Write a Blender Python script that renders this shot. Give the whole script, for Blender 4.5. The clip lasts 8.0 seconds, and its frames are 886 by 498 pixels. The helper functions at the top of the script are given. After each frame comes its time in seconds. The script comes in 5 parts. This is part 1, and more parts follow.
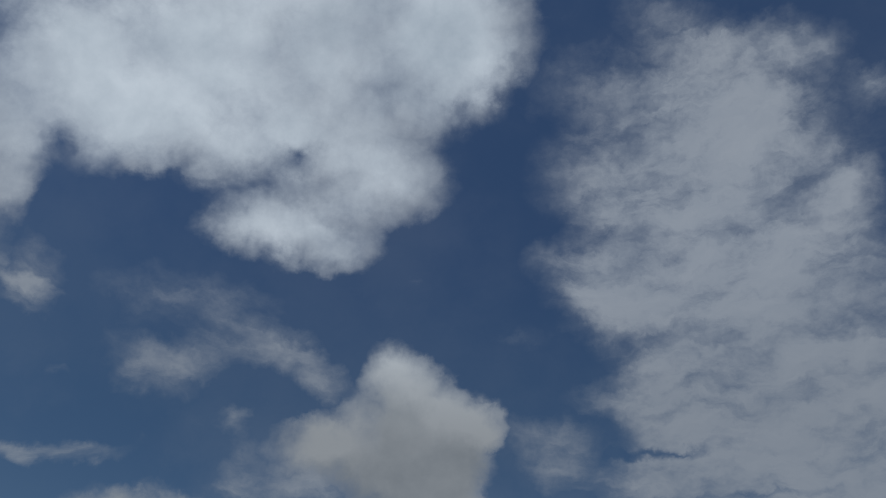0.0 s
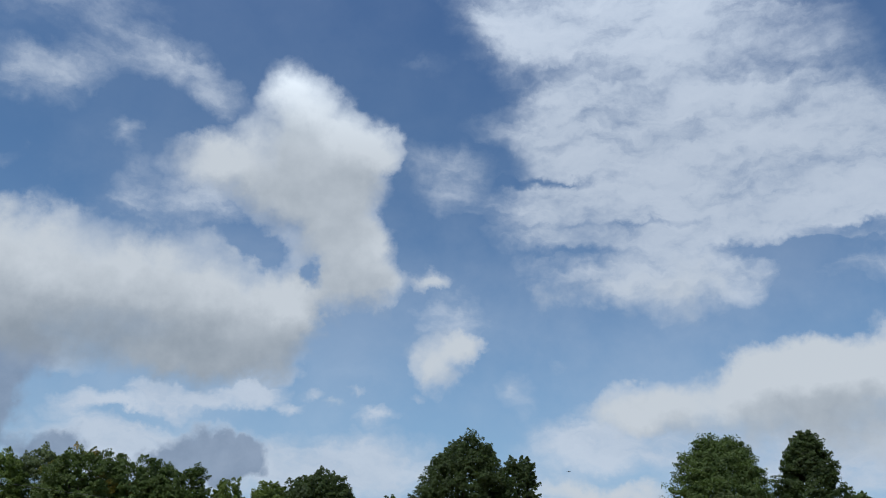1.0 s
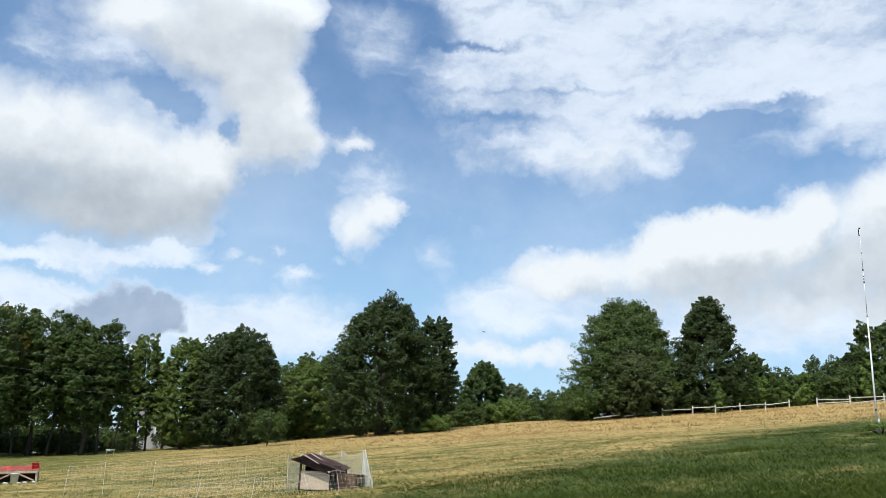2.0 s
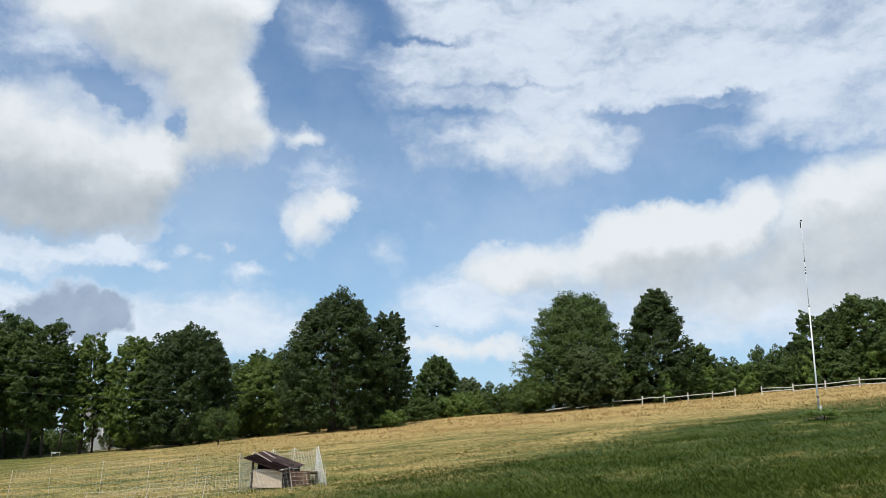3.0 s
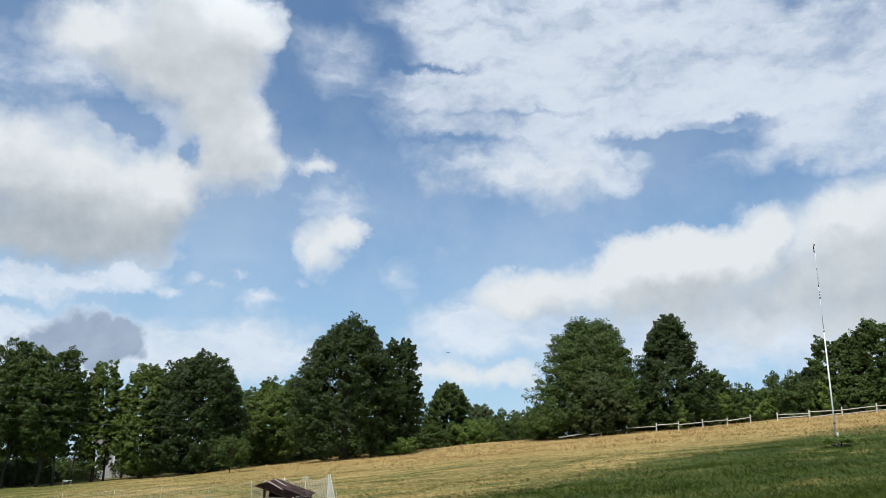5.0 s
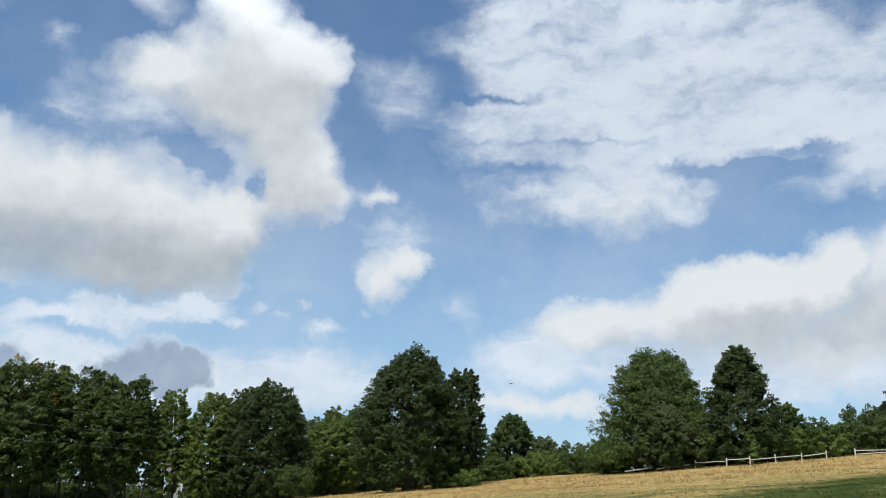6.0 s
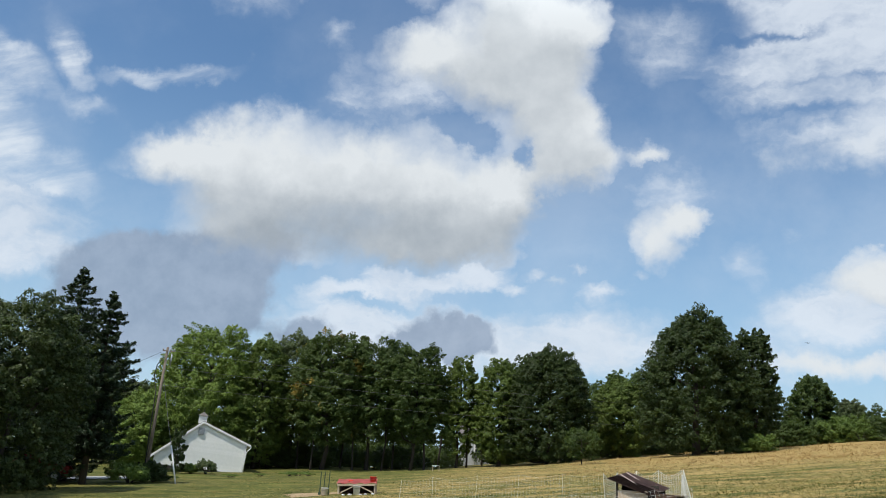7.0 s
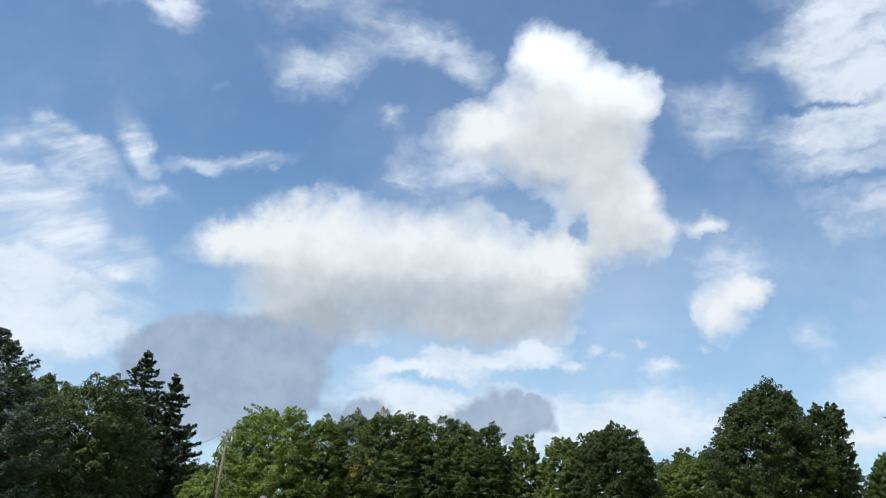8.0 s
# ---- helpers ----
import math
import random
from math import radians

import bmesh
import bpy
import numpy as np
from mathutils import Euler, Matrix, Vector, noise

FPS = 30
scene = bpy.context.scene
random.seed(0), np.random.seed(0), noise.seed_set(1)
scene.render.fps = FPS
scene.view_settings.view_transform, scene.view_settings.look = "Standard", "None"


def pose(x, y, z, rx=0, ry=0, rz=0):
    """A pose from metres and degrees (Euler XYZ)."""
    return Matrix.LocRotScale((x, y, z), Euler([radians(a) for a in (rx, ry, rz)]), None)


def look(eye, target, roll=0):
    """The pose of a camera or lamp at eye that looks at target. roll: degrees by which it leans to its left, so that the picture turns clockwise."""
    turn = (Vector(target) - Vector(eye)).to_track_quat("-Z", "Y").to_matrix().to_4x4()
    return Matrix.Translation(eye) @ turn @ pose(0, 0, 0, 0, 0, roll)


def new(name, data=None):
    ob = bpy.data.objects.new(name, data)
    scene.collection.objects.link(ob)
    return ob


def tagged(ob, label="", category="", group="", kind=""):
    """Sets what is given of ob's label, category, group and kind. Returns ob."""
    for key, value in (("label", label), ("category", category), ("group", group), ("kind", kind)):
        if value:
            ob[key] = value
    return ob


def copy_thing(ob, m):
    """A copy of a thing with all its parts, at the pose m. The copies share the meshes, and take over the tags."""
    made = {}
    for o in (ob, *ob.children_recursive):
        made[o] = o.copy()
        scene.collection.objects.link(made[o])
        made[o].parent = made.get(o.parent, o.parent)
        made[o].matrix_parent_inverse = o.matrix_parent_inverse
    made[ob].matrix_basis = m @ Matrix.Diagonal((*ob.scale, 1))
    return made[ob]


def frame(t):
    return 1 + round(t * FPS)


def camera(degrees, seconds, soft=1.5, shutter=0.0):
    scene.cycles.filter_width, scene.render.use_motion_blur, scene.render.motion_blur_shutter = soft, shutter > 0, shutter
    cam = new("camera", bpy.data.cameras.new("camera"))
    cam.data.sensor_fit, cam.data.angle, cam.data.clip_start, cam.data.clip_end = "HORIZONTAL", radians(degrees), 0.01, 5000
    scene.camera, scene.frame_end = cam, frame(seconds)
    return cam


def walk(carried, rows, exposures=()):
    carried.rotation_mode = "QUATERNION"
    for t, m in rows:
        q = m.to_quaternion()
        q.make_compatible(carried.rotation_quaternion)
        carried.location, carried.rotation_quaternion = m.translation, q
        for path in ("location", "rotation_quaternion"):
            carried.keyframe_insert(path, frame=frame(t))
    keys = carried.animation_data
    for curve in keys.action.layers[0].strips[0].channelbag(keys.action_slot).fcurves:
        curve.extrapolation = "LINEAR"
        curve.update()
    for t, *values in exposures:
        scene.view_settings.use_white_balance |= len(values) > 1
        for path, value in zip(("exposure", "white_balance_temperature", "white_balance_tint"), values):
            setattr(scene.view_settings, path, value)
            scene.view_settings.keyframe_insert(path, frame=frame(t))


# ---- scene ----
cam = camera(55.52, 8.0, soft=0.6)
walk(cam, [
    (0.0, pose(0, 0, 1.6, 132.51, -3.89, 0.91)),
    (0.5, pose(0, 0, 1.6, 124.62, -2.73, -3.15)),
    (1.0, pose(0, 0, 1.6, 114.34, -2.63, -6.31)),
    (1.5, pose(0, 0, 1.6, 107.43, -2.78, -9.50)),
    (2.0, pose(0, 0, 1.6, 105.32, -2.36, -11.79)),
    (2.2, pose(0, 0, 1.6, 104.70, -2.03, -12.85)),
    (3.3, pose(0, 0, 1.6, 105.72, -0.89, -14.92)),
    (3.5, pose(0, 0, 1.6, 106.33, -0.92, -14.41)),
    (4.0, pose(0, 0, 1.6, 106.55, -0.97, -14.02)),
    (5.3, pose(0, 0, 1.6, 107.14, -1.07, -13.96)),
    (5.5, pose(0, 0, 1.6, 108.09, -1.45, -13.39)),
    (6.0, pose(0, 0, 1.6, 108.76, -2.08, -9.92)),
    (6.5, pose(0, 0, 1.6, 107.68, -3.18, -2.22)),
    (7.0, pose(0, 0, 1.6, 105.40, -3.83, 8.78)),
    (7.5, pose(0, 0, 1.6, 105.30, -3.94, 13.37)),
    (8.0, pose(0, 0, 1.6, 110.39, -3.79, 12.81)),
], exposures=[(0.0, -1.45, 6150, 10), (0.5, -0.88, 6100, 10), (1.0, -0.28, 6100, 10), (1.5, 0.2, 6300, 10), (2.0, 0.35, 6400, 10), (3.5, 0.15, 6500, 10),
             (5.5, 0.15, 6500, 10), (7.0, 0.12, 6500, 10), (8.0, 0.3, 6500, 10)])

# ---------------------------------------------------------------- light
SUN_AZ, SUN_EL = -143.0, 59.0          # degrees, clockwise from +y, and above the horizon
sun_way = Vector((math.sin(radians(SUN_AZ)) * math.cos(radians(SUN_EL)),
                  math.cos(radians(SUN_AZ)) * math.cos(radians(SUN_EL)), math.sin(radians(SUN_EL))))
sun = new("sun", bpy.data.lights.new("sun", "SUN"))
sun.data.energy, sun.data.angle, sun.data.color = 3.5, radians(0.6), (1.0, 0.95, 0.86)
sun.matrix_world = look(sun_way * 100, (0, 0, 0))

world = bpy.data.worlds.new("sky")
scene.world = world
world.use_nodes = True
wt = world.node_tree
wt.nodes.clear()


class Net:
    """A short way to write node trees."""

    def __init__(self, tree):
        self.tree = tree

    def node(self, kind):
        return self.tree.nodes.new(kind)

    def put(self, socket, value):
        if isinstance(value, bpy.types.NodeSocket):
            self.tree.links.new(value, socket)
        else:
            socket.default_value = value

    def math(self, op, *values, clamp=False):
        n = self.node("ShaderNodeMath")
        n.operation, n.use_clamp = op, clamp
        for socket, value in zip(n.inputs, values):
            self.put(socket, value)
        return n.outputs[0]

    def vec(self, op, *values):
        n = self.node("ShaderNodeVectorMath")
        n.operation = op
        if op == "SCALE":
            self.put(n.inputs["Scale"], values[1])
            values = values[:1]
        for socket, value in zip(n.inputs, values):
            self.put(socket, value)
        return n.outputs["Value" if op in ("DOT_PRODUCT", "LENGTH") else "Vector"]

    def noise(self, at, scale, detail=4.0, rough=0.55, lac=2.0, distort=0.0, colour=False):
        n = self.node("ShaderNodeTexNoise")
        self.put(n.inputs["Vector"], at)
        for key, value in (("Scale", scale), ("Detail", detail), ("Roughness", rough), ("Lacunarity", lac), ("Distortion", distort)):
            self.put(n.inputs[key], value)
        return n.outputs["Color" if colour else "Fac"]

    def ramp(self, value, a, b, lo=0.0, hi=1.0, smooth=True):
        n = self.node("ShaderNodeMapRange")
        n.interpolation_type = "SMOOTHSTEP" if smooth else "LINEAR"
        for socket, v in zip(n.inputs, (value, a, b, lo, hi)):
            self.put(socket, v)
        return n.outputs[0]

    def mix(self, fac, a, b, blend="MIX"):
        n = self.node("ShaderNodeMix")
        n.data_type, n.blend_type, n.clamp_factor = "RGBA", blend, True
        self.put(n.inputs[0], fac)
        for socket, v in ((n.inputs[6], a), (n.inputs[7], b)):
            self.put(socket, v if isinstance(v, bpy.types.NodeSocket) else (*v, 1.0))
        return n.outputs[2]


# the sky: clear blue, heaped clouds with grey bases, and high veils; places in degrees of azimuth and elevation
wn = Net(wt)
way = wn.node("ShaderNodeTexCoord").outputs["Generated"]
sep = wn.node("ShaderNodeSeparateXYZ")
wn.put(sep.inputs[0], way)
azimuth = wn.math("MULTIPLY", wn.math("ARCTAN2", sep.outputs[0], sep.outputs[1]), 57.29578)
elevation = wn.math("MULTIPLY", wn.math("ARCSINE", sep.outputs[2]), 57.29578)
join = wn.node("ShaderNodeCombineXYZ")
wn.put(join.inputs[0], azimuth)
wn.put(join.inputs[1], elevation)
swirl_big = wn.vec("SUBTRACT", wn.noise(way, 15.0, 4.0, colour=True), (0.5, 0.5, 0.5))
swirl_small = wn.vec("SUBTRACT", wn.noise(way, 34.0, 6.0, 0.62, colour=True), (0.5, 0.5, 0.5))
spot = wn.vec("ADD", join.outputs[0], wn.vec("ADD", wn.vec("SCALE", swirl_big, 2.6), wn.vec("SCALE", swirl_small, 2.0)))
spot = wn.vec("MULTIPLY", spot, (1, 1, 0))
lifted = wn.vec("ADD", spot, (-0.5, 2.6, 0))
fields = {"heap": 0.0, "veil": 0.0, "base": 0.0, "gap": 0.0, "slate": 0.0, "wisp": 0.0, "above": 0.0}


def puff(field, az, el, wide, high, tilt, much):
    place = wn.node("ShaderNodeMapping")
    place.vector_type = "TEXTURE"
    wn.put(place.inputs["Vector"], lifted if field == "above" else spot)
    place.inputs["Location"].default_value = (az, el, 0)
    place.inputs["Rotation"].default_value = (0, 0, radians(tilt))
    place.inputs["Scale"].default_value = (wide * 1.55, high * 1.55, 1)
    ball = wn.node("ShaderNodeTexGradient")
    ball.gradient_type = "SPHERICAL"
    wn.put(ball.inputs[0], place.outputs[0])
    fields[field] = wn.math("MULTIPLY_ADD", ball.outputs["Fac"], much, fields[field])


def heap(*row):
    puff("heap", *row)
    puff("above", *row)


def veil(*row):
    puff("veil", *row)


def base(*row):
    puff("base", *row)


def gap(*row):
    puff("gap", *row)


def slate(*row):
    puff("slate", *row)


def wisp(*row):
    puff("wisp", *row)


# the long flat-based heap cloud
heap(-29.8, 19.2, 2.69, 1.41, 9, 0.9)
heap(-26.5, 19.7, 3.54, 2.54, 7, 1)
heap(-22.1, 19.9, 4.23, 2.98, 6, 1)
heap(-16.9, 20.4, 4.87, 3.17, 4, 1)
heap(-11.9, 20.4, 4.31, 2.86, 3, 1)
heap(-7.6, 20.1, 3.44, 2.21, 1, 1)
heap(-5.2, 19.8, 1.44, 1.60, 1, 0.9)
heap(-23.4, 17.1, 5.10, 2.35, 7, 0.9)
heap(-17.0, 17.1, 7.62, 2.75, 4, 0.9)
heap(-10.1, 17.5, 5.61, 2.62, 3, 0.9)
heap(-19.5, 15.0, 5.95, 1.51, 5, 0.7)
heap(-13.2, 15.1, 6.01, 1.52, 3, 0.7)
heap(-6.0, 18.4, 1.98, 2.09, 1, 0.9)
heap(-7.9, 17.1, 3.36, 2.09, 2, 0.9)
heap(-10.0, 15.2, 4.75, 1.39, 3, 0.7)
heap(-25.1, 15.5, 3.10, 1.51, 7, 0.6)
base(-16.3, 14.7, 11.88, 3.05, 4, 0.8)
base(-10.1, 15.8, 6.72, 2.28, 2, 0.6)
base(-22.8, 15.6, 5.81, 2.27, 6, 0.5)
base(-17.4, 17.8, 12.84, 3.05, 4, 0.6)
gap(-9.0, 23.6, 1.91, 0.76, 1, 0.9)
gap(-7.3, 22.7, 0.98, 0.76, 1, 0.8)
# the tall heap cloud beside it
heap(-7.1, 33.8, 2.29, 1.73, -1, 1)
heap(-6.2, 31.9, 3.48, 2.26, -1, 1)
heap(-3.2, 31.1, 3.61, 1.83, -1, 1)
heap(-0.2, 30.7, 1.87, 1.08, -3, 0.9)
heap(-10.4, 28.6, 4.09, 1.88, 2, 0.8)
heap(-12.7, 27.6, 3.23, 1.75, 3, 0.8)
heap(-6.3, 28.7, 5.52, 2.55, 0, 1)
heap(-3.8, 27.4, 3.57, 2.06, -1, 1)
heap(-4.4, 25.1, 3.53, 1.95, 0, 0.9)
heap(-8.0, 26.4, 2.10, 1.37, 1, 0.6)
heap(-1.7, 23.4, 2.72, 1.88, -1, 1)
heap(-0.0, 24.0, 1.34, 1.33, -2, 0.8)
heap(1.4, 21.5, 1.54, 0.98, -1, 0.8)
heap(-2.7, 20.8, 2.17, 1.60, 0, 0.8)
heap(4.4, 21.5, 0.75, 0.40, -3, 0.7)
veil(-12.6, 26.5, 3.40, 2.26, 3, 0.6)
veil(-2.1, 19.5, 3.55, 1.50, 0, 0.5)
gap(2.0, 27.2, 1.68, 2.22, -3, 0.4)
gap(-4.1, 21.6, 0.45, 0.99, 1, 0.9)
heap(-0.2, 21.2, 2.93, 1.41, -1, 0.9)
veil(-16.3, 23.9, 2.92, 1.16, 5, 0.5)
veil(-12.6, 25.1, 3.79, 1.54, 3, 0.6)
base(-1.8, 20.2, 3.16, 1.52, 0, 0.4)
base(-9.2, 25.8, 3.83, 1.90, 2, 0.35)
veil(3.6, 29.3, 3.17, 1.80, -4, 0.4)
veil(6.8, 29.4, 1.94, 1.42, -6, 0.35)
# torn soft clouds reaching out from the tall one
veil(-27.0, 31.5, 2.73, 1.63, -8, 0.6)
veil(-23.7, 31.2, 3.42, 1.72, 16, 0.62)
veil(-20.0, 33.4, 4.40, 1.39, 12, 0.55)
veil(-15.5, 33.5, 3.99, 1.55, -11, 0.6)
veil(-12.5, 32.1, 2.15, 1.54, -23, 0.55)
veil(-18.6, 29.2, 1.51, 0.93, 5, 0.55)
veil(-17.8, 26.8, 1.36, 2.07, 5, 0.5)
veil(-18.5, 24.7, 1.69, 1.15, 5, 0.35)
veil(-36.4, 33.0, 3.12, 0.56, -1, 0.7)
veil(-31.8, 29.0, 0.97, 0.43, 11, 0.3)
# feathered high cloud on the left
wisp(-41.6, 24.1, 1.46, 1.04, -16, 0.9)
wisp(-39.6, 22.5, 2.11, 1.41, -11, 1)
wisp(-42.1, 19.9, 2.82, 1.37, 18, 0.9)
wisp(-38.9, 19.4, 2.07, 0.85, 2, 0.7)
wisp(-36.7, 24.4, 0.82, 2.15, 32, 0.9)
wisp(-35.4, 21.2, 1.46, 0.73, -9, 0.7)
wisp(-34.2, 17.7, 1.30, 0.93, -20, 0.5)
wisp(-35.9, 16.1, 2.10, 0.58, -2, 0.4)
wisp(-30.0, 24.2, 4.14, 0.59, 15, 0.9)
wisp(-45.9, 19.3, 2.75, 1.99, 15, 0.8)
wisp(-46.8, 15.9, 3.52, 1.99, 14, 0.8)
wisp(-43.7, 20.9, 0.98, 0.34, 14, 0.5)
wisp(-40.8, 17.3, 4.03, 1.59, -4, 0.7)
wisp(-37.3, 17.3, 3.84, 1.27, -9, 0.6)
wisp(-43.5, 22.7, 1.66, 1.02, 16, 0.6)
veil(-41.7, 15.4, 4.55, 1.23, 1, 1)
veil(-38.4, 12.8, 4.30, 1.98, 10, 1.1)
veil(-34.8, 13.8, 2.45, 2.17, 9, 0.4)
veil(-36.8, 16.4, 3.11, 1.07, 10, 0.35)
veil(-41.8, 14.6, 3.57, 1.35, -10, 0.9)
veil(-39.6, 13.7, 3.64, 1.54, -10, 1)
veil(-40.0, 11.1, 4.80, 1.72, 10, 1)
veil(-45.6, 14.5, 3.86, 1.99, 13, 0.9)
veil(-31.9, 15.3, 1.84, 0.44, -6, 0.3)
# the great cloud overhead
heap(-43.4, 44.9, 4.75, 4.10, 26, 1)
heap(-37.4, 46.5, 6.70, 4.21, 22, 1)
heap(-30.1, 50.6, 9.92, 5.07, 17, 1)
heap(-20.2, 52.7, 11.31, 4.97, 11, 1)
heap(-9.2, 55.7, 10.52, 3.92, 5, 1)
heap(-3.4, 56.8, 5.78, 3.28, 2, 1)
heap(-5.0, 52.5, 4.35, 2.06, 3, 0.8)
heap(-34.3, 44.2, 4.48, 2.32, 20, 0.9)
heap(-25.0, 45.8, 5.55, 2.50, 14, 0.9)
heap(-14.2, 48.1, 6.73, 2.92, 8, 1)
heap(-9.7, 46.4, 4.70, 2.11, 6, 0.9)
heap(-17.0, 42.4, 5.78, 2.39, 10, 1)
heap(-22.0, 41.4, 3.86, 1.75, 13, 0.8)
heap(-13.8, 41.2, 3.75, 1.40, 8, 0.7)
heap(-41.8, 40.1, 2.25, 2.56, 25, 0.9)
heap(-40.3, 37.6, 1.47, 1.62, 24, 0.7)
heap(-40.3, 33.8, 2.06, 1.75, 23, 0.6)
heap(-38.9, 55.4, 20.76, 4.79, 21, 1)
heap(-14.2, 60.6, 17.51, 3.69, 6, 1)
gap(-38.7, 41.9, 1.06, 1.33, 23, 0.4)
gap(-19.4, 46.8, 1.92, 0.93, 11, 0.55)
gap(-28.3, 41.9, 2.75, 0.92, 16, 0.3)
base(-10.8, 55.2, 11.01, 4.46, 5, 0.7)
base(-29.1, 52.9, 8.89, 2.75, 16, 0.5)
base(-42.6, 47.7, 4.23, 2.30, 26, 0.3)
base(-31.0, 47.6, 2.96, 2.32, 18, 0.3)
veil(-26.4, 35.8, 7.73, 1.65, 8, 0.5)
veil(-21.6, 35.3, 3.96, 1.36, 12, 0.4)
veil(-6.4, 40.0, 2.98, 0.77, 5, 0.25)
veil(-35.9, 31.8, 2.59, 0.53, 1, 0.4)
# the broad high veil
veil(22.2, 55.4, 7.91, 1.76, -17, 0.8)
veil(32.1, 52.8, 3.67, 1.66, -16, 0.8)
veil(18.0, 51.8, 11.21, 2.96, -8, 1)
veil(25.7, 48.6, 8.76, 4.04, -12, 1.1)
veil(13.0, 46.8, 7.39, 3.01, -6, 1.1)
veil(20.7, 42.9, 9.68, 4.43, -9, 1.2)
veil(8.9, 41.4, 4.71, 1.69, -3, 1.1)
veil(10.3, 38.7, 4.71, 1.67, -4, 0.9)
veil(17.9, 37.3, 8.33, 3.69, -7, 1.1)
veil(24.9, 38.4, 5.77, 3.98, -10, 0.9)
veil(21.3, 31.8, 7.76, 3.52, -7, 1.05)
veil(26.7, 29.6, 5.17, 4.10, -9, 1)
veil(23.2, 26.4, 8.68, 3.04, -7, 0.9)
veil(31.1, 43.2, 2.07, 2.54, -15, 0.7)
veil(36.4, 48.6, 1.91, 1.29, -19, 0.7)
veil(14.3, 34.3, 2.37, 1.82, -5, 0.6)
veil(33.0, 34.5, 4.15, 4.83, -14, 0.8)
veil(31.9, 26.7, 4.28, 3.80, -11, 1)
veil(3.1, 36.6, 3.29, 0.76, 1, 0.3)
# the layered veil below it
veil(23.2, 30.9, 12.62, 2.84, -3, 1)
veil(35.1, 27.9, 10.61, 3.81, -8, 1.3)
veil(41.2, 23.8, 4.42, 3.04, -10, 1.1)
veil(46.0, 25.2, 6.36, 5.18, -13, 1.2)
veil(18.0, 32.5, 8.36, 1.42, -1, 0.9)
veil(14.2, 27.9, 5.10, 0.67, 1, 0.6)
veil(16.7, 26.7, 7.23, 0.67, -1, 0.6)
veil(13.4, 25.5, 4.62, 0.96, 1, 0.7)
veil(18.8, 25.1, 6.23, 0.98, -1, 0.8)
veil(25.5, 25.6, 6.90, 1.11, -4, 0.7)
veil(10.5, 23.9, 2.49, 0.75, 2, 0.3)
veil(14.7, 22.3, 3.53, 1.69, 0, 1)
heap(14.7, 21.7, 2.91, 1.54, 1, 0.6)
veil(22.3, 22.0, 4.46, 2.63, -2, 1.2)
heap(22.3, 21.2, 3.80, 2.13, -2, 0.8)
heap(18.8, 21.7, 2.43, 1.37, -1, 0.4)
veil(12.9, 27.0, 4.68, 2.22, 1, 0.6)
veil(17.1, 30.7, 6.53, 2.16, -1, 0.7)
veil(19.6, 22.9, 3.28, 1.50, -1, 0.8)
veil(27.3, 21.8, 2.34, 1.28, -4, 0.7)
base(22.8, 19.8, 5.20, 1.37, -2, 0.5)
base(14.7, 20.8, 2.87, 0.95, 1, 0.3)
gap(14.2, 29.1, 3.83, 0.37, 1, 0.9)
gap(18.9, 26.0, 5.81, 0.26, -1, 0.6)
gap(16.3, 24.2, 3.74, 0.27, 0, 0.45)
gap(30.5, 23.4, 4.64, 0.88, -5, 1.1)
gap(33.6, 24.3, 3.21, 0.39, -7, 0.9)
gap(9.8, 30.6, 2.58, 1.07, 2, 0.3)
veil(35.3, 22.0, 3.98, 0.94, 6, 0.7)
veil(40.9, 21.8, 4.02, 1.04, 1, 0.9)
veil(4.3, 29.6, 2.95, 1.60, 5, 0.45)
veil(4.9, 27.3, 2.50, 1.10, 5, 0.35)
# the low heap cloud on the right
heap(18.0, 13.3, 3.12, 1.29, -1, 0.7)
heap(21.1, 13.9, 3.51, 1.37, -1, 0.8)
heap(24.6, 14.1, 4.24, 1.83, -1, 0.9)
heap(27.4, 16.2, 3.23, 1.29, 9, 0.8)
heap(30.0, 15.8, 3.71, 1.70, -3, 1)
heap(32.6, 16.2, 2.56, 1.54, -5, 1)
heap(34.8, 17.0, 1.62, 1.81, -6, 1)
heap(35.8, 17.6, 1.06, 1.43, -6, 0.9)
heap(37.9, 16.0, 3.37, 2.53, -6, 1)
heap(41.0, 16.7, 3.60, 3.13, -6, 1)
heap(44.5, 16.7, 3.94, 3.66, -9, 1)
heap(48.3, 16.1, 4.18, 3.89, -9, 1)
heap(30.2, 12.7, 9.13, 1.93, -2, 0.9)
heap(37.2, 12.3, 8.73, 2.46, -4, 0.9)
heap(45.1, 11.9, 5.83, 2.99, -6, 0.9)
veil(26.4, 11.3, 11.10, 1.69, -2, 1.1)
veil(35.3, 10.1, 10.90, 2.14, -3, 1.2)
veil(44.7, 9.3, 7.15, 2.29, -5, 1.2)
veil(18.8, 12.0, 4.68, 1.71, 0, 0.8)
base(37.8, 15.4, 2.73, 1.59, -6, 0.6)
base(28.3, 12.8, 9.63, 1.34, -2, 0.5)
base(38.9, 12.5, 6.52, 1.41, -4, 0.5)
base(45.0, 13.9, 4.46, 2.33, -7, 0.5)
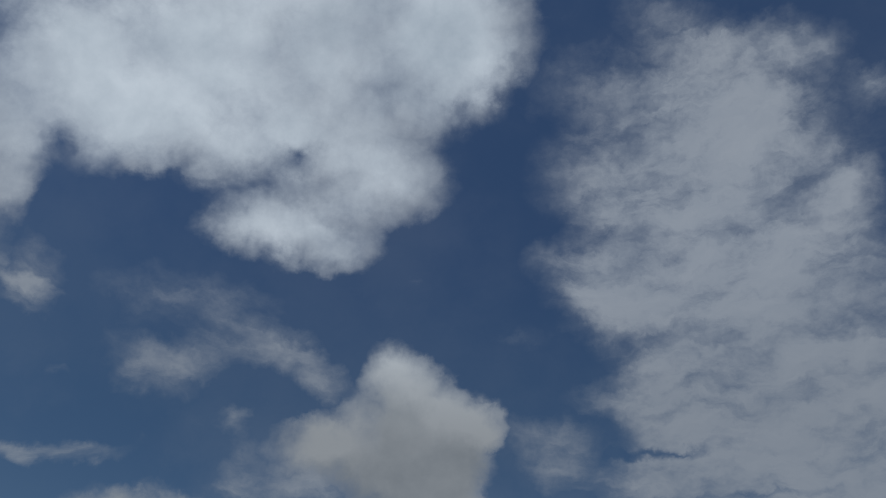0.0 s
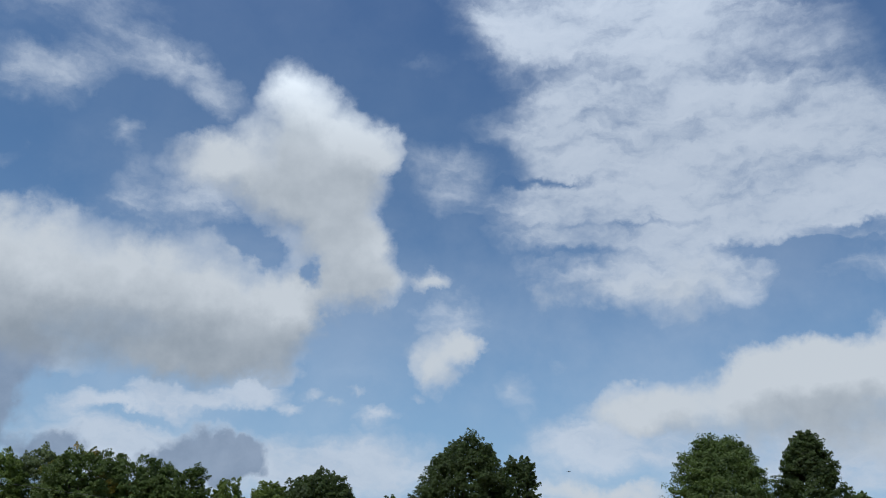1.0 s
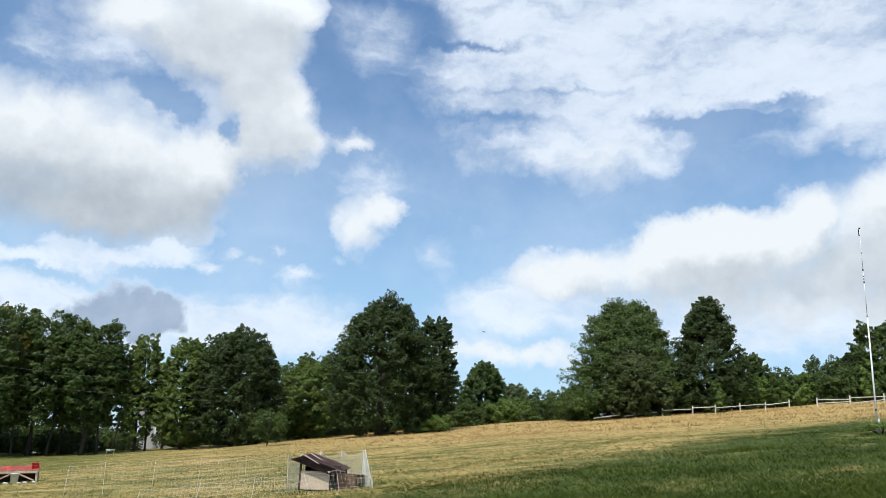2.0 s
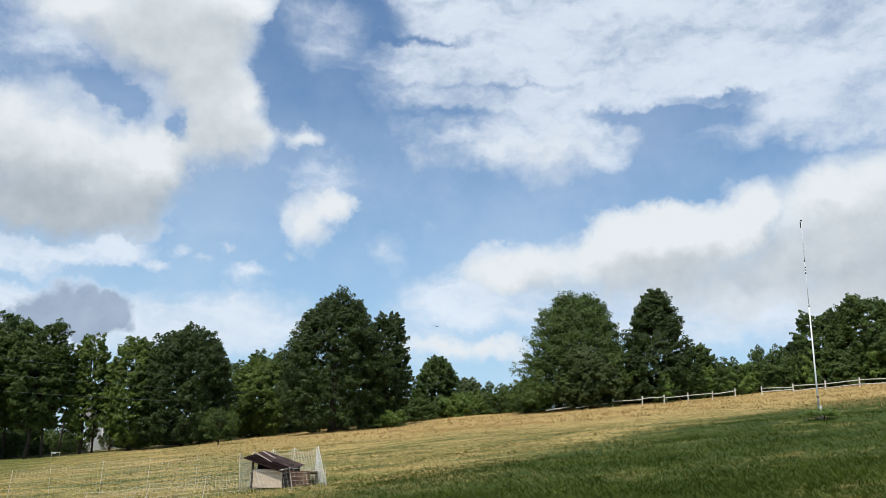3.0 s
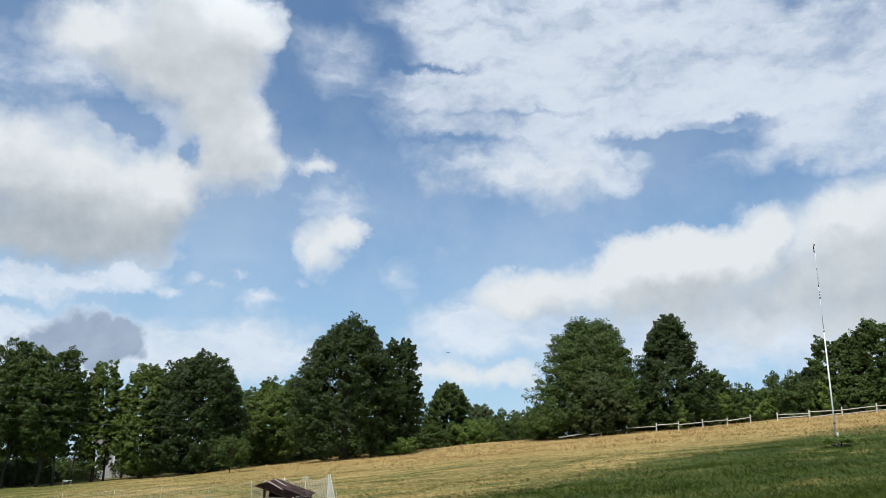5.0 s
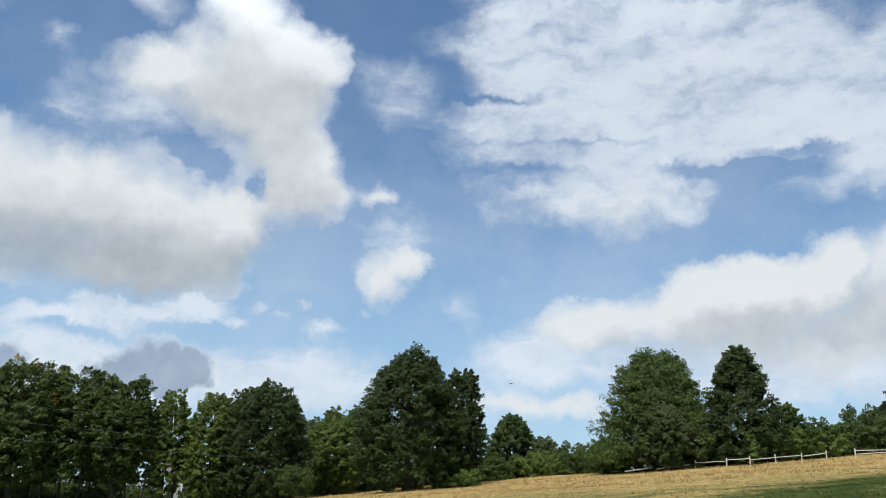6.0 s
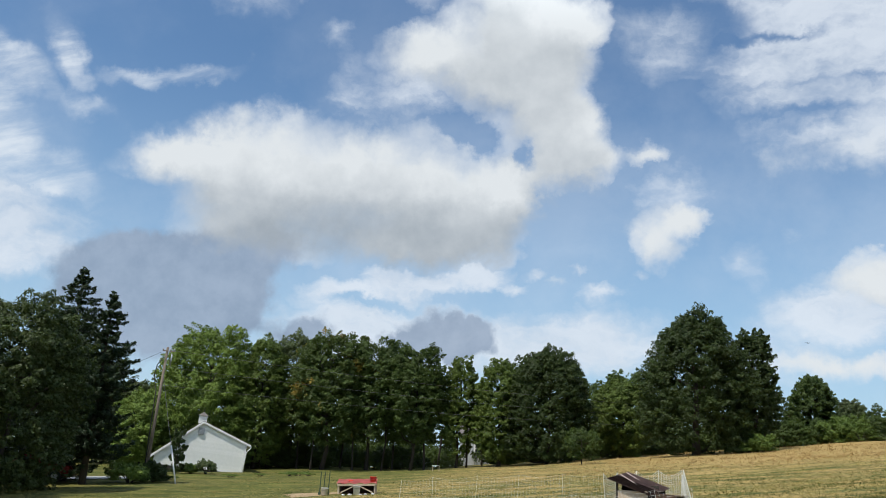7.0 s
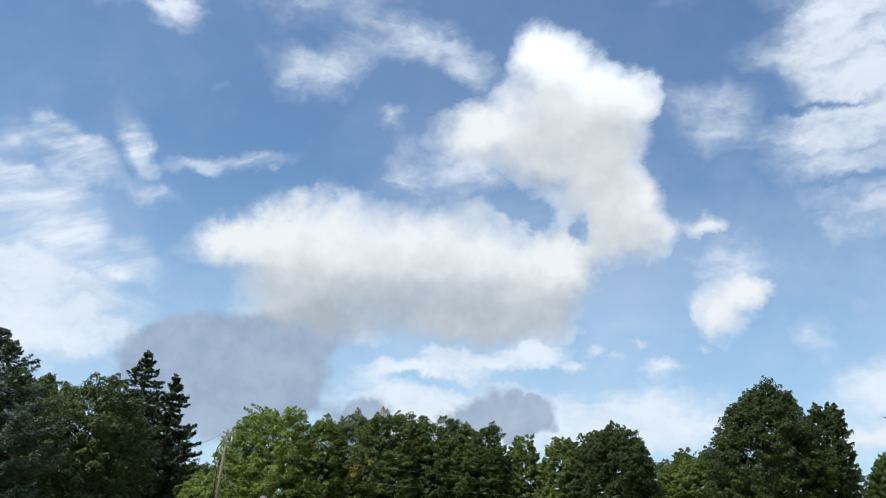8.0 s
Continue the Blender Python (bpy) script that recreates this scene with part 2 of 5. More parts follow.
# small clouds, dark scud and the pale band low over the trees
heap(5.4, 17.3, 2.1, 1.5, -1, 0.85)
heap(7.0, 17.8, 1.34, 0.81, -2, 0.9)
heap(4.8, 15.7, 1.28, 1.27, 4, 0.8)
heap(4.5, 21.9, 1.01, 0.59, -2, 0.8)
slate(-31.6, 11.5, 3.74, 1.97, 8, 0.75)
slate(-27.2, 12.5, 5.40, 2.39, 7, 0.9)
slate(-24.3, 10.7, 2.93, 1.86, 6, 1)
slate(-29.2, 9.3, 5.19, 2.17, 7, 0.9)
slate(-22.2, 14.3, 3.42, 1.70, 7, 0.7)
slate(-26.5, 7.8, 4.24, 1.82, 6, 0.6)
veil(-17.2, 11.7, 2.90, 0.69, 5, 1.1)
veil(-13.0, 12.7, 3.54, 0.92, 4, 1.1)
veil(-9.5, 13.1, 2.77, 0.85, 4, 1.1)
veil(-6.4, 13.9, 1.74, 0.92, 3, 1.4)
veil(-2.8, 14.0, 1.02, 0.61, 2, 1.1)
veil(-0.4, 14.2, 0.93, 0.42, 2, 1.1)
veil(1.1, 12.8, 1.22, 0.64, 2, 1.1)
veil(-4.4, 12.9, 1.02, 0.46, 3, 1.1)
heap(-1.7, 13.3, 0.85, 0.38, 2, 0.6)
veil(3.7, 14.1, 0.83, 0.37, 1, 0.9)
veil(-13.5, 13.4, 1.97, 0.54, 5, 1.1)
slate(-10.2, 9.7, 2.57, 1.45, 4, 1.1)
slate(-7.3, 9.8, 1.48, 1.14, 4, 1.1)
slate(-18.8, 8.9, 2.27, 0.98, 5, 0.95)
slate(-10.3, 8.8, 3.48, 0.99, 4, 0.8)
heap(13.4, 8.7, 1.93, 0.98, 1, 0.8)
heap(16.2, 8.2, 2.31, 0.91, 1, 0.85)
heap(19.5, 8.0, 2.29, 0.83, 0, 0.6)
veil(-36.4, 33.8, 2.88, 1.74, -54, 0.7)
veil(-15.8, 9.4, 6.88, 1.71, 5, 1.3)
veil(-6.5, 9.1, 9.96, 2.28, 3, 1.4)
veil(1.2, 9.7, 5.25, 1.68, 2, 0.8)
veil(6.1, 20.2, 2.66, 2.03, -3, 0.7)
veil(4.2, 18.6, 4.59, 1.49, -1, 0.4)
veil(10.6, 14.9, 1.59, 1.45, 1, 0.7)
veil(13.7, 16.3, 1.02, 0.89, -3, 0.6)
veil(10.3, 8.3, 4.98, 2.26, 1, 0.7)
veil(22.5, 8.4, 7.52, 2.24, -0, 0.6)
veil(14.0, 11.4, 3.65, 2.46, 1, 0.6)
gap(-15.2, 11.4, 2.33, 0.34, 5, 1)
# clouds of the sky beyond the view
behind = wn.ramp(wn.vec("DOT_PRODUCT", way, (0.0, 0.86, 0.5)), 0.72, 0.5)
scattered = wn.math("MULTIPLY", wn.ramp(wn.noise(way, 3.0, 6.0), 0.5, 0.62), behind)
scattered = wn.math("MULTIPLY", scattered, wn.ramp(sep.outputs[2], 0.0, 0.15))
grain = wn.noise(way, 26.0, 9.0, 0.62)
curls = wn.noise(way, 9.0, 6.0, 0.55)
streak = wn.noise(wn.vec("MULTIPLY", spot, (0.10, 0.30, 1.0)), 1.0, 8.0, 0.62, distort=0.2)
ripple = wn.noise(wn.vec("MULTIPLY", join.outputs[0], (0.55, 1.1, 1.0)), 1.0, 7.0, 0.6, distort=0.25)
low = wn.math("MINIMUM", fields["base"], 1.0)
heaped = wn.math("ADD", fields["heap"], wn.math("MULTIPLY", wn.math("SUBTRACT", grain, 0.5), 0.6))
cells = wn.node("ShaderNodeTexVoronoi")
wn.put(cells.inputs["Vector"], wn.vec("ADD", way, wn.vec("SCALE", swirl_small, 0.03)))
cells.inputs["Scale"].default_value, cells.inputs["Detail"].default_value, cells.inputs["Roughness"].default_value = 24.0, 3.0, 0.6
heaped = wn.math("ADD", heaped, wn.math("MULTIPLY", wn.math("SUBTRACT", 0.42, cells.outputs["Distance"]), 0.2))
heaped = wn.math("ADD", heaped, wn.math("MULTIPLY", wn.math("SUBTRACT", curls, 0.5), 0.6))
heaped = wn.math("SUBTRACT", heaped, wn.math("MULTIPLY", fields["gap"], 1.2))
edge = wn.math("MULTIPLY_ADD", wn.math("MAXIMUM", low, wn.ramp(elevation, 31.0, 44.0)), 0.5, wn.ramp(wn.noise(way, 6.0, 2.0), 0.35, 0.65, 0.2, 0.85))
heap_cover = wn.ramp(heaped, 0.02, wn.math("ADD", edge, 0.62), 0.0, 0.97)
heap_cover = wn.math("MAXIMUM", heap_cover, scattered)
veiled = wn.math("SUBTRACT", wn.math("MINIMUM", fields["veil"], 1.25), wn.math("MULTIPLY", fields["gap"], 0.9))
veiled = wn.math("MULTIPLY", veiled, wn.ramp(streak, 0.28, 0.68, 0.58, 1.15))
veiled = wn.math("MULTIPLY", veiled, wn.ramp(ripple, 0.3, 0.65, 0.85, 1.08))
veiled = wn.math("MULTIPLY_ADD", wn.math("MULTIPLY", wn.math("SUBTRACT", grain, 0.5), 0.9), wn.math("MINIMUM", fields["veil"], 0.7), veiled)
veil_cover = wn.math("MAXIMUM", wn.ramp(veiled, 0.0, 1.25, 0.0, 0.86), wn.math("MULTIPLY", wn.ramp(wn.noise(way, 4.0, 7.0, 0.6), 0.35, 0.7, 0.02, 0.26), wn.ramp(elevation, 18.0, 34.0, 1.0, 0.25)))
fringe = wn.math("MULTIPLY", wn.ramp(wn.math("ADD", fields["heap"], wn.math("MULTIPLY", wn.math("SUBTRACT", streak, 0.5), 0.5)), 0.0, 0.55, 0.0, 0.6), wn.ramp(curls, 0.35, 0.62, 0.25, 1.0))
veil_cover = wn.math("MAXIMUM", veil_cover, wn.math("MULTIPLY", fringe, wn.ramp(fields["gap"], 0.0, 0.6, 1.0, 0.0)))
turned = wn.node("ShaderNodeMapping")
wn.put(turned.inputs["Vector"], join.outputs[0])
turned.inputs["Rotation"].default_value = (0, 0, radians(-24))
feather = wn.noise(wn.vec("MULTIPLY", turned.outputs[0], (0.16, 0.55, 1.0)), 1.0, 6.0, 0.58, distort=0.25)
wisp_cover = wn.math("MULTIPLY", wn.ramp(fields["wisp"], 0.05, 0.8), wn.ramp(feather, 0.34, 0.7, 0.15, 0.85))
haze = wn.ramp(elevation, 27.0, 2.0, 0.0, 0.62)
shifted = wn.vec("ADD", way, tuple(Vector((-0.25, 0.0, 0.97)) * 0.018))
relief = wn.math("SUBTRACT", wn.noise(way, 12.0, 8.0, 0.6), wn.noise(shifted, 12.0, 8.0, 0.6))
body = wn.math("MINIMUM", fields["heap"], 1.9)
over = wn.math("MINIMUM", fields["above"], 1.9)
low_shade = wn.math("MULTIPLY_ADD", wn.math("SUBTRACT", over, body), 0.24, wn.math("MULTIPLY", wn.math("MINIMUM", over, 1.25), 0.32))
high_shade = wn.math("MULTIPLY_ADD", fields["heap"], 0.3, -0.12)
upness = wn.ramp(elevation, 28.5, 44.0)
shade = wn.math("ADD", wn.math("MULTIPLY", low_shade, wn.math("SUBTRACT", 1.0, upness)), wn.math("MULTIPLY", high_shade, upness))
greyness = wn.math("ADD", wn.math("MULTIPLY_ADD", fields["base"], 0.5, shade), wn.math("MULTIPLY", relief, 0.9))
billow = wn.ramp(wn.noise(way, 6.5, 5.0, 0.5), 0.32, 0.68, -0.45, 0.55, smooth=False)
greyness = wn.math("MULTIPLY_ADD", billow, wn.math("MULTIPLY_ADD", upness, 0.55, 0.2), greyness)
greyness = wn.ramp(wn.math("ADD", greyness, wn.math("MULTIPLY", wn.math("SUBTRACT", curls, 0.5), 0.7)), -0.05, 1.15, smooth=False)
cloud_white, cloud_grey = (7.0, 7.4, 7.65), (3.3, 3.78, 4.25)
heap_colour = wn.mix(greyness, cloud_white, cloud_grey)
heap_colour = wn.mix(upness, heap_colour, wn.mix(1.0, heap_colour, (2.5, 2.55, 2.58), "MULTIPLY"))
veil_colour = wn.mix(wn.ramp(streak, 0.3, 0.75), (5.8, 6.5, 7.4), (7.2, 7.8, 8.5))
veil_colour = wn.mix(upness, veil_colour, wn.mix(1.0, veil_colour, (1.2, 1.2, 1.2), "MULTIPLY"))
air = wn.node("ShaderNodeTexSky")
air.sky_type, air.sun_disc = "NISHITA", False
air.sun_elevation, air.sun_rotation, air.altitude = radians(SUN_EL), radians(SUN_AZ), 400
air.air_density, air.dust_density, air.ozone_density = 1.25, 0.3, 3.0
clear_blue = wn.mix(1.0, air.outputs[0], wn.mix(upness, (0.82, 1.0, 1.1), (0.82, 0.97, 1.12)), "MULTIPLY")
sky_colour = wn.mix(haze, clear_blue, (3.85, 5.65, 7.45))
sky_colour = wn.mix(veil_cover, sky_colour, veil_colour)
sky_colour = wn.mix(wisp_cover, sky_colour, (7.2, 7.8, 8.4))
dark_body = wn.math("ADD", fields["slate"], wn.math("MULTIPLY", wn.math("SUBTRACT", grain, 0.5), 0.5))
dark_cover = wn.ramp(dark_body, 0.2, 0.62, 0.0, 0.92)
dark_colour = wn.mix(wn.ramp(wn.math("ADD", curls, relief), 0.3, 0.75), (2.4, 3.15, 4.3), (3.2, 4.0, 5.2))
sky_colour = wn.mix(dark_cover, sky_colour, dark_colour)
sky_colour = wn.mix(heap_cover, sky_colour, heap_colour)
glow = wn.node("ShaderNodeBackground")
wn.put(glow.inputs["Color"], sky_colour)
glow.inputs["Strength"].default_value = 0.1
wn.put(wn.node("ShaderNodeOutputWorld").inputs["Surface"], glow.outputs[0])


# ---------------------------------------------------------------- materials
def material(name):
    m = bpy.data.materials.new(name)
    m.use_nodes = True
    m.node_tree.nodes.clear()
    net = Net(m.node_tree)
    shader = net.node("ShaderNodeBsdfPrincipled")
    out = net.node("ShaderNodeOutputMaterial")
    net.put(out.inputs["Surface"], shader.outputs[0])
    return m, net, shader, out


def surface(name, dark, light, scale=6.0, rough=0.6, metal=0.0, bump=0.0, stretch=(1, 1, 1), spec=0.4):
    """A worn, two-scale surface in object space."""
    m, net, shader, out = material(name)
    at = net.vec("MULTIPLY", net.node("ShaderNodeTexCoord").outputs["Object"], stretch)
    big, small = net.noise(at, scale, 5.0), net.noise(at, scale * 7.0, 4.0)
    tone = net.math("MULTIPLY_ADD", small, 0.45, net.math("MULTIPLY", big, 0.55))
    rnd = net.node("ShaderNodeObjectInfo").outputs["Random"]
    tone = net.math("ADD", tone, net.math("MULTIPLY", net.math("SUBTRACT", rnd, 0.5), 0.15))
    net.put(shader.inputs["Base Color"], net.mix(net.ramp(tone, 0.3, 0.7), dark, light))
    net.put(shader.inputs["Roughness"], net.ramp(small, 0.2, 0.8, rough - 0.1, min(1.0, rough + 0.1)))
    shader.inputs["Metallic"].default_value = metal
    shader.inputs["Specular IOR Level"].default_value = spec
    if bump:
        b = net.node("ShaderNodeBump")
        b.inputs["Strength"].default_value, b.inputs["Distance"].default_value = 0.5, bump
        net.put(b.inputs["Height"], tone)
        net.put(shader.inputs["Normal"], b.outputs[0])
    return m


def foliage(name, dark, light, tint=None, clear=0.28):
    """Leaves: each one its own tone, drifts of tone through the crown, some light let through."""
    m, net, shader, out = material(name)
    rnd = net.node("ShaderNodeNewGeometry").outputs["Random Per Island"]
    at = net.node("ShaderNodeTexCoord").outputs["Object"]
    drift = net.noise(at, 0.45, 3.0)
    tone = net.math("ADD", net.math("MULTIPLY", rnd, 0.55), net.math("MULTIPLY", net.ramp(drift, 0.3, 0.7), 0.45))
    colour = net.mix(tone, dark, light)
    if tint:
        colour = net.mix(net.ramp(net.noise(at, 0.3, 2.0), 0.58, 0.66, 0.0, 0.75), colour, tint)
    net.put(shader.inputs["Base Color"], colour)
    shader.inputs["Roughness"].default_value, shader.inputs["Specular IOR Level"].default_value = 0.55, 0.3
    thin = net.node("ShaderNodeBsdfTranslucent")
    net.put(thin.inputs[0], net.mix(0.5, colour, (0.16, 0.22, 0.03)))
    both = net.node("ShaderNodeMixShader")
    both.inputs[0].default_value = clear
    net.put(both.inputs[1], shader.outputs[0])
    net.put(both.inputs[2], thin.outputs[0])
    net.put(out.inputs["Surface"], both.outputs[0])
    return m


BARK = surface("bark", (0.022, 0.018, 0.014), (0.075, 0.062, 0.05), 3.0, 0.9, bump=0.02, stretch=(3, 3, 0.5))
LEAF_MAPLE = foliage("maple_leaves", (0.102, 0.160, 0.026), (0.229, 0.319, 0.058))
LEAF_LIGHT = foliage("light_green_leaves", (0.066, 0.104, 0.018), (0.150, 0.208, 0.039))
LEAF_DARK = foliage("dark_leaves", (0.019, 0.034, 0.009), (0.052, 0.082, 0.019))
LEAF_MID = foliage("green_leaves", (0.033, 0.061, 0.014), (0.092, 0.138, 0.028))
LEAF_ASH = foliage("ash_leaves", (0.065, 0.095, 0.034), (0.139, 0.171, 0.070))
LEAF_TURNING = foliage("turning_leaves", (0.037, 0.065, 0.014), (0.097, 0.141, 0.029), tint=(0.42, 0.27, 0.04))
LEAF_OLIVE = foliage("olive_leaves", (0.044, 0.062, 0.019), (0.092, 0.119, 0.036))
LEAF_SHRUB = foliage("shrub_leaves", (0.073, 0.125, 0.022), (0.166, 0.239, 0.047))
NEEDLE_DARK = foliage("spruce_needles", (0.014, 0.03, 0.013), (0.035, 0.06, 0.025), clear=0.12)
NEEDLE_MID = foliage("pine_needles", (0.03, 0.05, 0.016), (0.07, 0.10, 0.03), clear=0.15)
# dark yew-like leaves, the shade on the tree partly put into the colour
LEAF_YEW_SHADED = foliage("shaded_dark_leaves", (0.025, 0.044, 0.013), (0.077, 0.108, 0.028), clear=0.2)
NEEDLE_BLUE = foliage("blue_spruce_needles", (0.042, 0.070, 0.048), (0.096, 0.134, 0.094), clear=0.12)


# field: green turf, mown straw, lush grass darkened for shade, and a dry band towards the crest
FIELD, fn, fs, fo = material("meadow")
f_at = fn.node("ShaderNodeNewGeometry").outputs["Position"]
f_big, f_mid, f_fine = fn.noise(f_at, 0.09, 4.0), fn.noise(f_at, 0.5, 5.0, 0.6), fn.noise(f_at, 6.0, 4.0, 0.65)
f_far = fn.vec("LENGTH", fn.vec("MULTIPLY", f_at, (1, 1, 0)))
f_sep = fn.node("ShaderNodeSeparateXYZ")
fn.put(f_sep.inputs[0], f_at)
f_dry = fn.ramp(fn.math("ADD", f_far, fn.math("MULTIPLY", fn.math("SUBTRACT", f_big, 0.5), 30.0)), 34.0, 50.0)
f_edge = fn.math("SUBTRACT", fn.math("MINIMUM", fn.math("MULTIPLY_ADD", f_sep.outputs[0], 0.75, 16.5), 33.0), f_sep.outputs[1])
f_shaded_lush = fn.ramp(fn.math("ADD", f_edge, fn.math("MULTIPLY", fn.math("SUBTRACT", f_mid, 0.5), 9.0)), -0.5, 3.5)
f_left = fn.ramp(f_sep.outputs[0], -7.0, -14.0)
f_lane = fn.noise(fn.vec("MULTIPLY", f_at, (0.2, 0.85, 1.0)), 1.0, 5.0, 0.6, distort=0.4)
turf = fn.mix(fn.ramp(fn.math("ADD", fn.math("MULTIPLY", f_mid, 0.5), fn.math("MULTIPLY", f_fine, 0.5)), 0.38, 0.62), (0.035, 0.058, 0.010), (0.12, 0.13, 0.028))
straw = fn.mix(fn.ramp(f_fine, 0.35, 0.7), (0.26, 0.175, 0.06), (0.47, 0.345, 0.135))
mown = fn.mix(fn.ramp(fn.math("ADD", fn.math("MULTIPLY", f_lane, 0.6), fn.math("MULTIPLY", f_fine, 0.4)), 0.40, 0.60), turf, straw)
# lush green, with the shade on the lower slope put into its colour
shaded_lush = fn.mix(fn.ramp(fn.math("ADD", fn.math("MULTIPLY", f_fine, 0.5), fn.math("MULTIPLY", f_lane, 0.5)), 0.36, 0.64), (0.019, 0.037, 0.003), (0.052, 0.072, 0.007))
near = fn.mix(fn.math("MULTIPLY", f_shaded_lush, fn.ramp(f_mid, 0.76, 0.6)), mown, shaded_lush)
near = fn.mix(fn.math("MULTIPLY", f_left, 0.75), near, turf)
f_col = fn.mix(fn.math("MULTIPLY", f_dry, fn.ramp(f_sep.outputs[0], -10.0, 10.0)), near, straw)
fn.put(fs.inputs["Base Color"], f_col)
fs.inputs["Roughness"].default_value, fs.inputs["Specular IOR Level"].default_value = 0.9, 0.15
f_bump = fn.node("ShaderNodeBump")
f_bump.inputs["Strength"].default_value, f_bump.inputs["Distance"].default_value = 0.8, 0.08
fn.put(f_bump.inputs["Height"], fn.math("ADD", f_mid, f_fine))
fn.put(fs.inputs["Normal"], f_bump.outputs[0])


def blades(name, dark, light):
    m, net, shader, out = material(name)
    rnd = net.node("ShaderNodeNewGeometry").outputs["Random Per Island"]
    drift = net.ramp(net.noise(net.node("ShaderNodeNewGeometry").outputs["Position"], 0.9, 4.0), 0.32, 0.68)
    net.put(shader.inputs["Base Color"], net.mix(net.math("ADD", net.math("MULTIPLY", rnd, 0.3), net.math("MULTIPLY", drift, 0.7)), dark, light))
    shader.inputs["Roughness"].default_value, shader.inputs["Specular IOR Level"].default_value = 0.8, 0.15
    return m


BLADE_GREEN = blades("green_blades", (0.062, 0.08, 0.016), (0.16, 0.16, 0.036))
# lush grass, darker than its own green: shade is put into the colour
BLADE_LUSH_SHADED = blades("shaded_lush_blades", (0.022, 0.043, 0.003), (0.060, 0.083, 0.007))
BLADE_STRAW = blades("straw_blades", (0.23, 0.19, 0.055), (0.52, 0.44, 0.17))
BLADE_SEED = blades("seed_head_blades", (0.24, 0.155, 0.06), (0.50, 0.35, 0.15))

WHITE_PAINT = surface("white_siding_paint", (0.78, 0.79, 0.74), (0.87, 0.87, 0.83), 0.9, 0.55, bump=0.002)
TRIM_PAINT = surface("white_trim_paint", (0.72, 0.72, 0.70), (0.84, 0.84, 0.82), 2.0, 0.5)
SHINGLE = surface("roof_shingles", (0.10, 0.09, 0.085), (0.20, 0.18, 0.165), 4.0, 0.9, bump=0.01)
DARK_GAP = surface("dark_base_strip", (0.02, 0.018, 0.015), (0.05, 0.045, 0.04), 4.0, 0.9)
POLE_WOOD = surface("weathered_pole_wood", (0.13, 0.105, 0.08), (0.27, 0.23, 0.185), 3.0, 0.85, bump=0.006, stretch=(4, 4, 0.4))
RAIL_WOOD = surface("bleached_rail_wood", (0.46, 0.43, 0.37), (0.70, 0.66, 0.59), 5.0, 0.85, bump=0.006, stretch=(1, 1, 1))
STEEL = surface("galvanised_steel", (0.30, 0.31, 0.32), (0.48, 0.49, 0.50), 6.0, 0.45, metal=0.8)
CABLE = surface("black_cable", (0.02, 0.02, 0.02), (0.05, 0.05, 0.05), 3.0, 0.6)
BARE_CABLE = surface("grey_aluminium_cable", (0.10, 0.10, 0.11), (0.2, 0.2, 0.2), 3.0, 0.5, metal=0.3)
MAST_PAINT = surface("white_mast_paint", (0.68, 0.68, 0.66), (0.84, 0.84, 0.83), 3.0, 0.45)
MAST_CLAMP = surface("grey_mast_clamp", (0.34, 0.34, 0.34), (0.5, 0.5, 0.5), 3.0, 0.5)
RUST = surface("rusty_steel", (0.09, 0.05, 0.035), (0.21, 0.125, 0.085), 5.0, 0.75, metal=0.2, bump=0.004)
ROOF_TIN = surface("brown_corrugated_tin", (0.075, 0.045, 0.038), (0.16, 0.10, 0.085), 3.0, 0.5, metal=0.3)
ROOF_PALE = surface("pale_worn_tin_strip", (0.34, 0.26, 0.22), (0.56, 0.46, 0.40), 4.0, 0.6, metal=0.2)
PLYWOOD = surface("sun_bleached_plywood", (0.42, 0.33, 0.24), (0.60, 0.49, 0.37), 3.0, 0.8, bump=0.003, stretch=(1, 1, 5))
NET_WHITE = surface("white_net_cord", (0.50, 0.50, 0.45), (0.72, 0.72, 0.66), 6.0, 0.7)
RED_TARP = surface("faded_red_sheet", (0.48, 0.09, 0.075), (0.66, 0.2, 0.17), 2.5, 0.6, bump=0.01)
RED_PLASTIC = surface("bright_red_plastic", (0.62, 0.03, 0.02), (0.75, 0.06, 0.04), 4.0, 0.4)
RAW_TIMBER = surface("raw_timber", (0.38, 0.30, 0.20), (0.60, 0.50, 0.37), 5.0, 0.8, bump=0.003)
WHITE_PLASTIC = surface("white_plastic", (0.66, 0.66, 0.64), (0.82, 0.82, 0.80), 5.0, 0.4)
GREEN_STEEL = surface("dark_green_steel", (0.015, 0.035, 0.02), (0.04, 0.07, 0.045), 5.0, 0.6)
# near-black wood: the shade inside coop and pen is put into the colour
DARK_BOX = surface("inside_shade_wood", (0.025, 0.02, 0.015), (0.06, 0.05, 0.04), 4.0, 0.9)
GRAVEL = surface("pale_gravel", (0.30, 0.29, 0.27), (0.46, 0.45, 0.42), 2.0, 0.9, bump=0.01)
CAR_RED = surface("dark_red_car_paint", (0.16, 0.012, 0.012), (0.22, 0.02, 0.02), 1.0, 0.25, spec=0.6)
CAR_GLASS = surface("car_window_glass", (0.015, 0.018, 0.02), (0.03, 0.034, 0.038), 1.0, 0.1, spec=0.6)
TYRE = surface("tyre_rubber", (0.015, 0.015, 0.015), (0.035, 0.035, 0.035), 8.0, 0.85)
GREY_SIDING = surface("grey_siding", (0.42, 0.44, 0.46), (0.55, 0.57, 0.58), 1.0, 0.6)
WINDOW_GLASS = surface("window_glass", (0.02, 0.025, 0.03), (0.05, 0.06, 0.07), 1.0, 0.08, spec=0.6)
